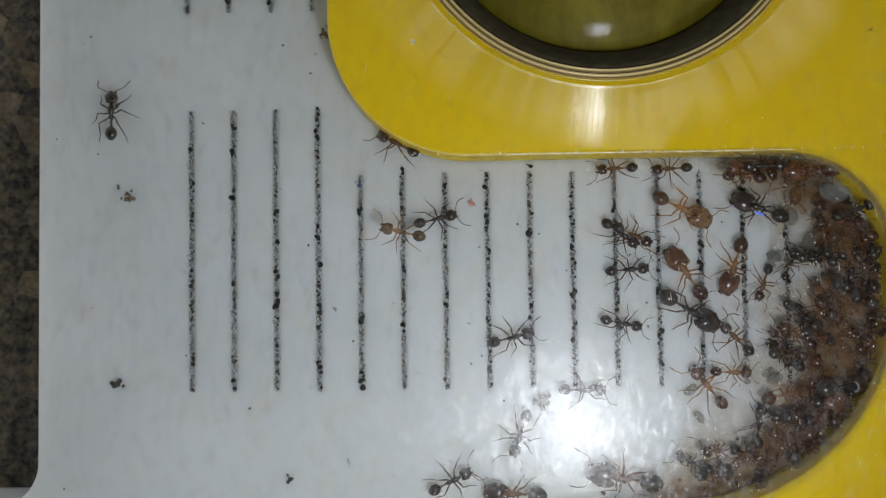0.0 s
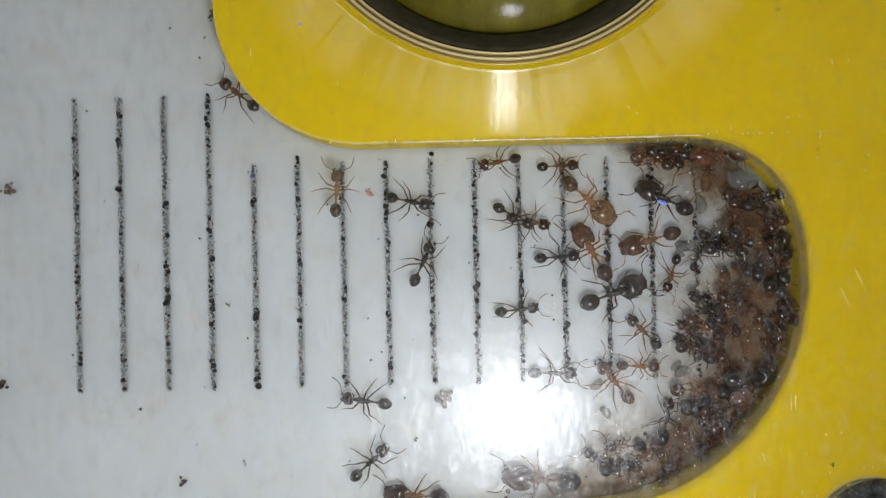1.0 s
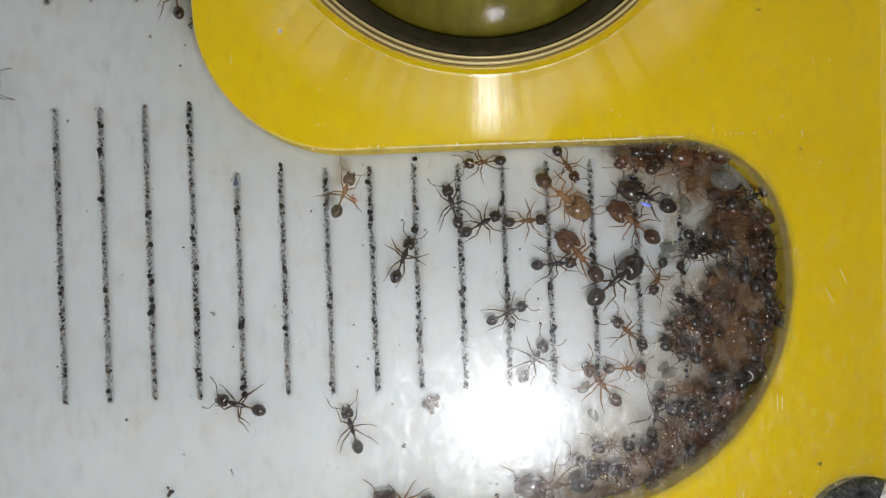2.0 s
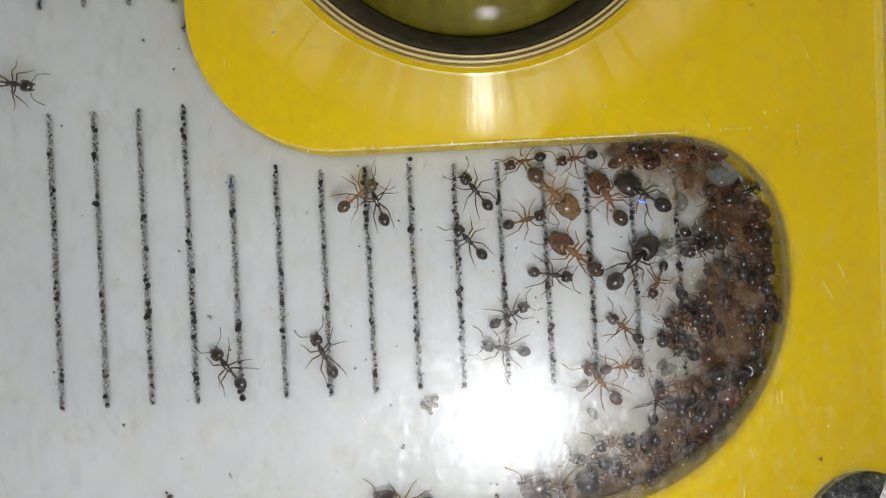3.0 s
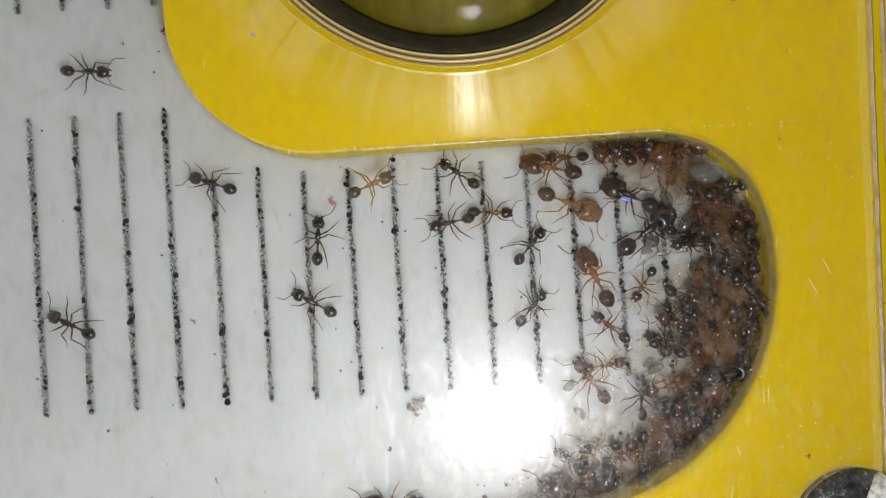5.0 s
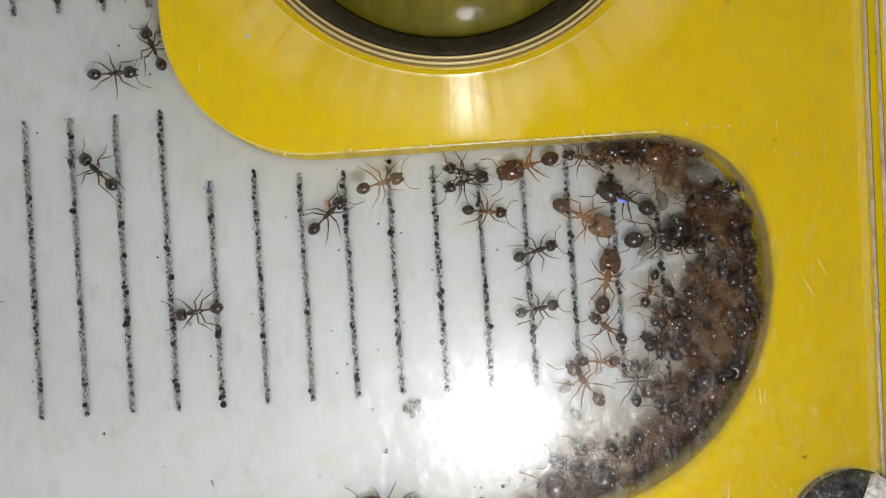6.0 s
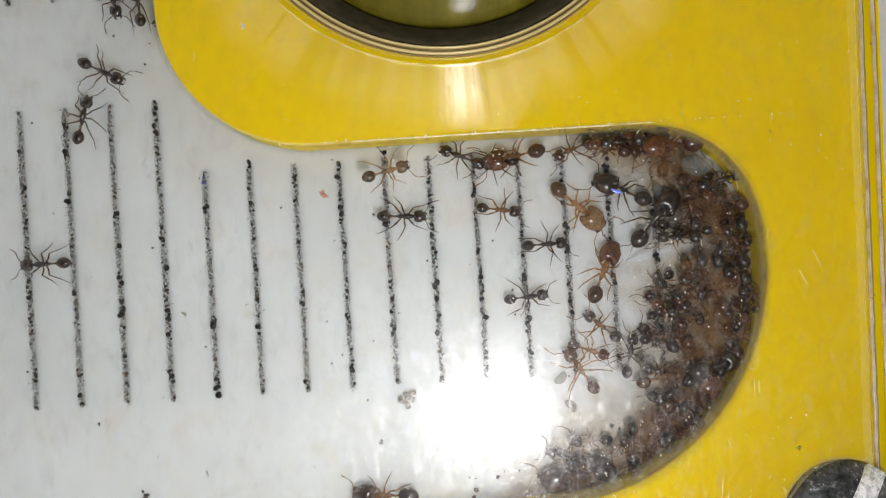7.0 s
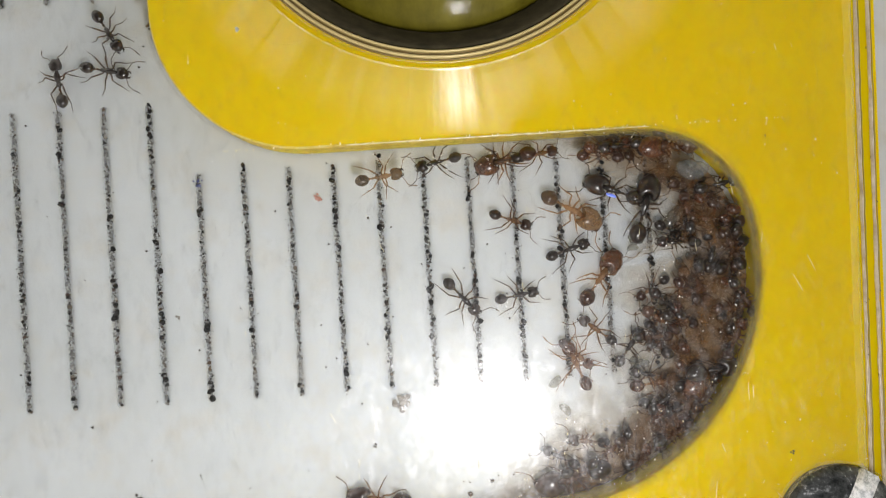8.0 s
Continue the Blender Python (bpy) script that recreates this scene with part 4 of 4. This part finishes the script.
        (7, 19.05, -5.86, 174), (8, 19.05, -5.86, 171),
    ]),
    "lower": ("major_mid", 2.8, [
        (0, 25.2, -5.1, 170), (0.5, 25.45, -5.13, 171), (1, 25.94, -5.29, 174), (1.5, 26.77, -5.36, 180), (3, 27.57, -5.58, 180),
        (4.5, 29.0, -5.62, 181), (6, 29.38, -5.48, 186), (7, 29.7, -5.5, 185), (8, 29.76, -5.38, 193),
    ]),
}

# the crowd, stretch by stretch of the wall: kind, length, place and heading
CROWD_TOP = [
    ("crowd_dark", 1.9, 33.20, 12.83, 182), ("crowd_red", 1.8, 32.30, 12.34, 167), ("crowd_brown", 2.3, 36.00, 12.55, 187), ("crowd_mid", 1.7, 37.08, 10.63, 197),
    ("crowd_mid", 1.7, 36.77, 8.73, 97), ("crowd_red", 1.9, 38.60, 9.18, 157), ("crowd_mid", 1.8, 37.79, 9.74, -33), ("crowd_dark", 1.9, 38.44, 10.13, 17),
    ("crowd_red", 1.8, 32.12, 12.35, 7), ("crowd_mid", 1.8, 33.50, 12.85, -63), ("crowd_red", 1.9, 35.61, 11.96, -93), ("crowd_amber", 1.9, 36.30, 12.84, -23),
    ("crowd_red", 1.8, 34.47, 12.77, 172), ("crowd_mid", 1.8, 36.99, 7.74, 27), ("crowd_amber", 1.8, 38.16, 8.57, 177),
]
CROWD_END = [
    ("crowd_dark", 1.75, 36.13, 7.19, 182), ("crowd_dark", 1.7, 35.96, 7.75, -23), ("crowd_amber", 2, 35.96, 4.63, 77), ("crowd_mid", 1.9, 38.80, 7.85, 7),
    ("crowd_dark", 2, 39.23, 5.97, 57), ("crowd_mid", 2, 38.83, 6.62, 117), ("crowd_dark", 2, 38.29, 6.62, -103), ("crowd_red", 2.1, 37.93, 4.64, 17),
    ("crowd_mid", 1.8, 36.93, 5.12, -93), ("crowd_dark", 1.9, 39.44, 3.02, 67), ("crowd_mid", 1.9, 39.50, 3.93, -63), ("crowd_red", 2, 39.36, 3.35, 177),
    ("crowd_red", 1.9, 35.09, 3.07, 147), ("crowd_dark", 1.8, 35.35, 3.87, -43), ("crowd_mid", 1.7, 35.98, 2.81, -23), ("crowd_amber", 2, 36.69, 4.28, -33),
    ("crowd_mid", 1.9, 39.24, 6.74, -83), ("crowd_red", 1.9, 39.03, 1.53, 77),
]
CROWD_LOW = [
    ("crowd_mid", 1.8, 34.75, 1.77, 147), ("crowd_dark", 1.7, 34.56, 2.24, -93), ("crowd_mid", 1.7, 34.38, 2.12, -3), ("crowd_red", 2, 36.38, 0.33, 97),
    ("crowd_red", 2, 36.09, 1.19, -83), ("crowd_big", 1.9, 37.38, 0.02, 7), ("crowd_mid", 1.8, 38.80, 2.03, -83), ("crowd_amber", 2, 34.40, -0.60, 7),
    ("crowd_brown", 2.2, 36.32, -1.76, 57), ("crowd_dark", 1.9, 35.14, -1.26, -153), ("crowd_dark", 1.8, 34.83, -1.77, -13), ("crowd_mid", 2, 37.25, -1.17, -123),
]
CROWD_LIP = [
    ("crowd_red", 2.1, 34.88, -3.75, 117), ("crowd_mid", 2, 34.88, -3.09, -103), ("crowd_red", 1.9, 35.08, -2.49, -63), ("crowd_mid", 1.8, 35.45, -3.26, 27),
    ("crowd_dark", 1.9, 32.88, -3.96, -83), ("crowd_mid", 1.9, 31.32, -4.00, 37), ("crowd_mid", 1.8, 30.45, -3.61, 177), ("crowd_dark", 1.6, 29.14, -4.41, 157),
    ("crowd_mid", 1.9, 30.11, -5.00, -3), ("crowd_red", 1.9, 33.07, -4.87, 57),
]


def shuffle(n, x, y, turn):
    """An ant that keeps its place in the crowd, shifting and turning a little."""
    rng = random.Random(900 + n)
    return [(t, round(x + rng.gauss(0, 0.1), 2), round(y + rng.gauss(0, 0.1), 2), round(turn + rng.gauss(0, 6))) for t in (0, 1.5, 2.5, 3.5, 4.5, 5.5, 6.5, 8)]


for n, (kind, length, x, y, turn) in enumerate(CROWD_TOP + CROWD_END + CROWD_LOW + CROWD_LIP):
    TRACKS[f"crowd {n}"] = (kind, length, shuffle(n, x, y, turn))

WALKERS = {}
for n, (name, (kind, length, rows)) in enumerate(TRACKS.items()):
    WALKERS[name] = an_ant(kind, n, length / 2.03)


# ---- brood ----
def larva(seed):
    rng, bm = random.Random(seed), bmesh.new()
    verts = ellipsoid(bm, (0, 0, 0.3), (0.52, 0.3, 0.28), sub=3)
    for v in verts:
        v.co.y += 0.1 * (v.co.x / 0.5) ** 2
        v.co.yz *= 1 + 0.035 * math.cos(v.co.x * 24)
    return tagged(part("larva", bm, BROOD), "pale translucent ant larva among the crowd", "larva", "brood")


first = larva(1)
big = copy_thing(first, mm(37.05, 11.0, 1.15, 0, 0, -8))
tagged(big, "greyish translucent pupa against the clear cover")
big.scale = (1.75, 1.75, 1.6)
rng = random.Random(12)
for n in range(16):
    spot, inward = wall_at(rng.uniform(0.3, 0.86))
    spot = spot + inward * rng.uniform(1.0, 6.6)
    made = first if n == 0 else copy_thing(first, mm(0, 0, 0))
    made.matrix_basis = mm(spot.x, spot.y, 0.02, 0, 0, rng.uniform(0, 360)) @ Matrix.Scale(rng.uniform(0.6, 1.15), 4)


# ---- crumbs and specks ----
def crumb(name, x, y, size, material, label, count, seed, long=1.0, turn=0.0, z=FLOOR):
    rng, bm = random.Random(seed), bmesh.new()
    for _ in range(count):
        p = Vector((rng.gauss(0, 0.5) * size * long, rng.gauss(0, 0.5) * size, 0.06 + rng.random() * 0.3 * size))
        lump(bm, p, size * rng.uniform(0.25, 0.5), rng)
    low = min(v.co.z for v in bm.verts)
    bmesh.ops.translate(bm, verts=bm.verts, vec=(0, 0, -low))
    return tagged(part(name, bm, material, at=mm(x, y, z, 0, 0, turn), smooth=False), label, "crumb")


crumb("crumb", 20.6, -0.75, 0.5, PALE_DIRT, "grey-brown crumb of debris on white floor", 16, 1)
crumb("crumb", -4.45, 0.6, 0.4, DIRT, "dark round crumb on white floor", 9, 2)
crumb("crumb", -4.7, 17.5, 0.4, TAN_DIRT, "tan crumb on white floor", 9, 3)
crumb("husk", -3.8, 11.7, 0.35, TAN_DIRT, "broken brown insect husk on white floor", 12, 4, 2.2, -38)
crumb("crumb", 5.8, -5.05, 0.26, DIRT, "small black crumb on white floor", 7, 5)
crumb("crumb", 3.4, -0.9, 0.13, DIRT, "tiny black crumb on white floor", 4, 6)
crumb("crumb", 9.15, -4.1, 0.13, DIRT, "tiny black crumb on white floor", 4, 7)
crumb("crumb", 18.9, -3.2, 0.16, DIRT, "tiny black crumb on white floor", 4, 8)
crumb("flake", 16.7, 10.9, 0.3, RED_DIRT, "small pinkish red flake on white floor", 9, 9, 1.5, 8)
crumb("crumb", 8.1, 21.2, 0.3, TAN_DIRT, "brown crumb beside the yellow wall", 9, 10, 1.4, 30)
crumb("crumb", 8.5, 4.8, 0.2, PALE_DIRT, "faint grey crumb on white floor", 4, 11)
crumb("ink_mark", 10.0, 12.3, 0.2, BLUE_INK, "blue ink smear at a groove's end", 7, 12, 2.2, 90, -0.05)

rng, bm = random.Random(21), bmesh.new()
for _ in range(240):
    x, y = rng.uniform(-8.5, 33), rng.uniform(-6, 30)
    if not (x > 8 and y > 12.9) and not any(abs(x - g) < 0.3 and low < y < high for g, low, high in GROOVES):
        lump(bm, (x, y, 0.02), rng.choice((0.02, 0.03, 0.03, 0.05, 0.07)), rng, 1)
tagged(part("specks", bm, DIRT, smooth=False), "tiny dark specks scattered over the white floor", "specks", kind="stuff")
rng, bm = random.Random(22), bmesh.new()
for _ in range(420):
    x, y = rng.uniform(-8, 46), rng.uniform(-14, 30)
    if (x - PORT[0]) ** 2 + (y - PORT[1]) ** 2 > 170:
        lump(bm, (x, y, TOP + 0.005), rng.choice((0.01, 0.015, 0.02, 0.03, 0.04)), rng, 1)
tagged(part("dust", bm, DUST, smooth=False), "pale dust grains on the clear cover", "dust", kind="stuff")


for name, film, reach, high, seed, label in (
    ("stain", STAIN_NEAR, 9.5, 0.024, 36, "brown dried nest stain along the chamber wall"),
    ("smear", SMEAR, 4.4, 0.036, 51, "dark brown smear of nest soil along the wall"),
):
    rng, bm, rows = random.Random(seed), bmesh.new(), []
    thick = bm.verts.layers.float.new("thick")
    for k in range(121):
        spot, inward = wall_at(0.1 + 0.88 * k / 120)
        ends = math.sin(math.pi * min(max(k, 1), 119) / 120)
        wide = reach * ends ** 0.6 * (0.8 + 0.5 * noise.noise((k * 0.13, seed, 0)))
        row = []
        for f, deep in ((0.0, 0.9), (0.25, 1.0), (0.5, 0.65), (0.75, 0.36), (1.0, 0.0)):
            v = bm.verts.new((*(spot + inward * (0.02 + f * wide)), high))
            v[thick] = deep * min(1.0, 3 * ends)
            row.append(v)
        rows.append(row)
    for a, c in zip(rows, rows[1:]):
        for n in range(4):
            bm.faces.new((a[n], a[n + 1], c[n + 1], c[n]))
    tagged(part(name, bm, film), label, "stain", kind="stuff")
bm, rows = bmesh.new(), []
for k, (x, y) in enumerate(wall_line):
    ahead = Vector(wall_line[min(k + 1, len(wall_line) - 1)]) - Vector(wall_line[max(k - 1, 0)])
    inward = Vector((ahead.y, -ahead.x)).normalized()
    rows.append([bm.verts.new((x + inward.x * 0.015, y + inward.y * 0.015, z)) for z in (0.02, 1.0, 1.88)])
for a, c in zip(rows, rows[1:]):
    for n in range(2):
        bm.faces.new((a[n], a[n + 1], c[n + 1], c[n]))
tagged(part("grime", bm, GRIME), "grey-brown grime coating the chamber wall", "grime", kind="stuff")

# a grey-brown band under the cover along the wall, wider round the chamber's end
bm, rows = bmesh.new(), []
thick = bm.verts.layers.float.new("thick")
for k, (x, y) in enumerate(wall_line):
    ahead = Vector(wall_line[min(k + 1, len(wall_line) - 1)]) - Vector(wall_line[max(k - 1, 0)])
    inward = Vector((ahead.y, -ahead.x)).normalized()
    f, low = min(max((x - 26) / 10, 0), 1), min(max(-y / 5, 0), 1)
    wide = (0.26 + 0.26 * f * f * (3 - 2 * f) + 0.4 * low) * (1 + 0.3 * noise.noise((k * 0.37, 5, 0)))
    dense = max(f, low, min(max((x - 14) / 8, 0.18), 0.8))
    row = []
    for share, deep in ((-0.6, 0.0), (0.0, 0.45), (0.45, 1.0), (0.75, 0.6), (1.0, 0.0)):
        v = bm.verts.new((x + inward.x * wide * share, y + inward.y * wide * share, ROOF + 0.003))
        v[thick] = deep * dense
        row.append(v)
    rows.append(row)
for a, c in zip(rows, rows[1:]):
    for n in range(4):
        bm.faces.new((a[n], a[n + 1], c[n + 1], c[n]))
tagged(part("sealant", bm, EDGE_BAND), "thin grey-brown band along the yellow edge", "sealant", kind="stuff")

# the murky mass in which the crowd sits
bm, rows = bmesh.new(), []
thick = bm.verts.layers.float.new("thick")
for k in range(91):
    spot, inward = wall_at(0.2 + 0.66 * k / 90)
    ends = math.sin(math.pi * min(max(k, 1), 89) / 90)
    wide = 4.0 * ends ** 0.7 * (0.85 + 0.5 * noise.noise((k * 0.15, 77, 0)))
    row = []
    for n in range(15):
        f = n / 14
        p = spot + inward * (0.7 + f * wide)
        v = bm.verts.new((p.x, p.y, 0.86 + 0.45 * noise.noise((p.x * 0.8, p.y * 0.8, 3)) - 0.25 * f))
        v[thick] = math.sin(math.pi * f) ** 0.7 * min(1.0, 2 * ends) if 0 < n < 14 else 0.0
        row.append(v)
    rows.append(row)
for a, c in zip(rows, rows[1:]):
    for n in range(14):
        bm.faces.new((a[n], a[n + 1], c[n + 1], c[n]))
tagged(part("nest_soil", bm, MURK), "murky brown moist nest soil among the crowded ants", "soil", kind="stuff")

rng, bm = random.Random(31), bmesh.new()
for _ in range(110):
    spot, inward = wall_at(rng.choice((rng.uniform(0.12, 1.0), rng.uniform(0.3, 0.85))))
    spot = spot + inward * (0.15 + abs(rng.gauss(0, 1.2)))
    lump(bm, (spot.x, spot.y, 0.04), rng.choice((0.04, 0.06, 0.08, 0.14)), rng, 1)
tagged(part("litter", bm, LITTER), "brown nest litter scattered along the chamber wall", "litter", kind="stuff")

# made-up clear beads that stand in for lamp reflections along the rim
rng, bm = random.Random(32), bmesh.new()
for _ in range(70):
    spot, inward = wall_at(rng.uniform(-0.2, 0.42))
    lump(bm, (spot.x + rng.gauss(0, 0.05), spot.y + inward.y * rng.uniform(-0.1, 0.1), ROOF - rng.uniform(0.0, 0.1)), rng.uniform(0.03, 0.09), rng, 2)
tagged(part("glue", bm, GLINT_BEADS), "clear beads added along the yellow rim to catch glints", "glue", kind="stuff")

# sparkles of light on cover, rim and groove edges, painted in as pale dots
rng, specks, sparks = random.Random(61), bmesh.new(), bmesh.new()
for x, low, high in GROOVES[4:12]:
    for _ in range(16):
        ellipsoid(sparks, (x + 0.23 + rng.gauss(0, 0.02), low + 5.0 * rng.random() ** 1.5, 0.012), (0.016, 0.03, 0.012), (0, 0, 0), 1)
for n in range(130, 760):
    if n < 240:
        spot, inward = wall_at(rng.uniform(0.1, 1.0))
        spot = spot + inward * rng.uniform(0.3, 8.5) + Vector((rng.gauss(0, 0.6), rng.gauss(0, 0.6)))
    elif n < 330:
        spot = Vector((rng.uniform(12, 42), 13.5 + 0.04 * abs(rng.gauss(0, 1))))
    elif n < 440:
        spot = Vector((rng.uniform(26, 44), rng.uniform(-9, 0)))
    elif n < 500:
        spot = Vector((rng.uniform(12, 46), rng.uniform(-9, 20)))
    elif n < 570:
        spot = Vector((rng.uniform(-6, 26), rng.uniform(-6, 13)))
    else:
        spot = Vector((rng.gauss(26.5, 4.5), rng.gauss(-0.5, 3.0)))
    inside = n < 240 or n >= 500
    if (spot - Vector(PORT)).length > 13 and (spot - Vector(BOLT)).length > 4:
        r = 0.014 + 0.02 * rng.random() ** 2 * (1.6 if 240 <= n < 330 else 1)
        ellipsoid(sparks if inside else specks, (spot.x, spot.y, (ROOF if 240 <= n < 330 else TOP) + 0.01), (r, r * rng.uniform(0.8, 2.6), r * 0.5), (0, 0, rng.uniform(-30, 30)), 1)
tagged(part("flecks", specks, FLECK), "yellowish flecks painted in as sparkles over the scuffed clear cover", "flecks", kind="stuff")
tagged(part("flecks", sparks, SPARK), "white flecks painted in as sparkles over the scuffed clear cover", "flecks", kind="stuff")

# a bluish lamp glint on the cover over the soldiers, made as a blue sliver
bm = bmesh.new()
verts = ellipsoid(bm, (0, 0, 0.03), (0.3, 0.085, 0.03), sub=2)
for v in verts:
    v.co.y += 0.05 * math.sin(v.co.x * 9) + 0.02 * noise.noise(v.co * 9)
tagged(part("flake", bm, BLUE_GLINT, at=mm(32.2, 9.82, TOP, 0, 0, -33)), "bluish lamp glint on the clear cover, made as a blue sliver", "flake")

# the highlight along the upper edge, painted in as a thin pale tube
rng, bm = random.Random(35), bmesh.new()
spots = [(18.5 + 0.25 * k, 13.46 + rng.gauss(0, 0.012), ROOF + 0.004) for k in range(66)]
tube(bm, spots, [0.012 + 0.05 * rng.random() ** 2 for _ in spots], 6)
tagged(part("glue", bm, BRIGHT_EDGE), "bright highlight along the yellow edge, painted in as a pale line", "glue", kind="stuff")

# reflected glints under the cover beside the upper wall, painted in as white blobs
for x, y, count in ((20.6, 12.8, 6), (23.55, 12.75, 14), (25.95, 12.85, 9)):
    rng, bm = random.Random(int(x * 7)), bmesh.new()
    for n in range(2 * count):
        r = rng.uniform(0.012, 0.032)
        ellipsoid(bm, (x + rng.gauss(0, 0.3), y - 0.045 * n + rng.gauss(0, 0.1), ROOF - 0.03), (r * rng.uniform(0.7, 3.0), r * rng.uniform(0.7, 1.6), 0.035), (0, 0, rng.uniform(-12, 12)), 2)
    tagged(part("moisture", bm, SPARK), "reflected glints by the wall, painted in as white blobs", "moisture", kind="stuff")


def hair(points, label):
    bm = bmesh.new()
    tube(bm, [(20.5 + (x - 20.5) * 1.027, 7.4 + (y - 7.4) * 1.027, z - 1) for x, y, z in points], [0.007] * len(points), 5)
    return tagged(part("hair", bm, DIRT), label, "hair")


hair([(13.4, 21.3, 4.02), (14.0, 19.95, 4.03), (14.6, 19.0, 4.02), (15.3, 18.5, 4.02), (16.1, 18.38, 4.02), (17.0, 18.55, 4.02)], "thin dark hair lying on the clear cover")
hair([(24.3, 15.75, 4.05), (25.0, 15.7, 4.05), (25.45, 15.4, 4.045), (25.7, 14.9, 4.04), (25.72, 14.35, 4.03)], "short curled hair lying on the clear cover")
crumb("crumb", 38.57, 19.82, 0.1, DIRT, "tiny dark crumb on the clear cover", 6, 41, z=TOP)
crumb("crumb", 40.5, 12.43, 0.1, DIRT, "tiny dark crumb on the clear cover", 6, 42, z=TOP)
crumb("crumb", 40.8, -4.15, 0.12, DIRT, "tiny dark crumb on the clear cover", 6, 43, z=TOP)
crumb("flake", 13.4, 19.6, 0.22, WHITE, "white scuffed flake on the clear cover", 5, 44, 0.5, 10, TOP)

for x, wide in ((46.36, 0.1), (47.04, 0.1)):
    rng, bm = random.Random(int(x * 10)), bmesh.new()
    spots = [(x - 0.035 * (19.6 - y) + rng.gauss(0, 0.012), y, ROOF + 0.02) for y in [45 - 0.66 * k for k in range(101)]]
    tube(bm, spots, [wide * rng.uniform(0.8, 1.2) for _ in spots], 8)
    tagged(part("trim", bm, PINK_BEAD), "greyish pink raised seam along the yellow edge", "trim", kind="structure")
    bm = bmesh.new()
    tube(bm, [(p[0] + 0.17, p[1], ROOF + 0.01) for p in spots], [0.04 * rng.uniform(0.7, 1.3) for _ in spots], 6)
    tagged(part("trim", bm, OLIVE_CREASE), "olive crease beside the seam", "trim", kind="structure")
    for k in range(7):
        y = rng.uniform(-8, 30)
        crumb("crumb", x - 0.035 * (19.6 - y) + rng.uniform(-0.3, 0.25), y, 0.07, DIRT, "tiny dark crumb stuck to the seam", 3, 300 + k + int(x), 0.7, 0, ROOF + 0.08)

rng, bm = random.Random(33), bmesh.new()
for _ in range(70):
    x, y, a, n = rng.uniform(10, 46), rng.uniform(-7, 25), radians(rng.gauss(96, 16)), rng.uniform(0.12, 0.55)
    if (x - PORT[0]) ** 2 + (y - PORT[1]) ** 2 > 250:
        tube(bm, [(x, y, TOP + 0.004), (x + n * math.cos(a), y + n * math.sin(a), TOP + 0.004)], [0.012, 0.008], 4)
for x, y, along, up in ((38.73, -1.3, 0.0, 0.9), (38.97, -1.2, 0.0, 0.7), (41.5, 5.1, 0.45, -0.9), (42.3, 6.1, 0.4, -0.9), (36.6, -6.6, 0.15, 1.2), (36.9, -6.9, 0.1, 0.8)):
    tube(bm, [(x, y, TOP + 0.004), (x + along * 0.5, y + up * 0.5, TOP + 0.006), (x + along, y + up, TOP + 0.004)], [0.008, 0.015, 0.007], 5)
tagged(part("scratches", bm, FLECK), "pale short scratches in the clear cover", "scratches", kind="stuff")


# ---- what moves ----
def glide(rows, t):
    for a, b in zip(rows, rows[1:]):
        if t <= b[0]:
            f = (t - a[0]) / (b[0] - a[0])
            return [u + (v - u) * f for u, v in zip(a, b)]
    return list(rows[-1])


def motions():
    for n, (name, (kind, length, rows)) in enumerate(TRACKS.items()):
        root = WALKERS[name]
        rng = random.Random(n)
        lying = KINDS[kind][4] == "crowded ants"
        level, lean, pitch = ({"crowd_big": 0.75, "crowd_brown": 0.5}.get(kind, rng.choice((0.0, 0.2, 0.4, 0.6, 0.85))), rng.uniform(-22, 22), rng.uniform(-16, 16)) if lying else (0.0, 0, 0)
        if name == "ceiling":
            walk(root, [(t, mm(x, y, ROOF - 0.02, 180, 0, a)) for t, x, y, a in rows])
        else:
            walk(root, [(t, mm(x, y, level, lean, pitch, a)) for t, x, y, a in rows])
        if lying:
            continue
        legs = [o for o in root.children if o.name.split(".")[0] == "leg"]
        for k, leg in enumerate(legs):
            rest, stride, phase, last = leg.matrix_basis.copy(), [], 0.0, None
            for step in range(41):
                t = step * 0.2
                now = glide(rows, t)
                gone = 0.0 if last is None else math.hypot(now[1] - last[1], now[2] - last[2]) + abs(now[3] - last[3]) * 0.012
                phase, last = phase + min(gone * 1.7, 1.9), now
                swing = 17 * math.sin(phase + (0 if k in (0, 3, 4) else math.pi) + n)
                stride.append((t, rest @ pose(0, 0, 0, 0, 0, swing)))
            walk(leg, stride)


motions()
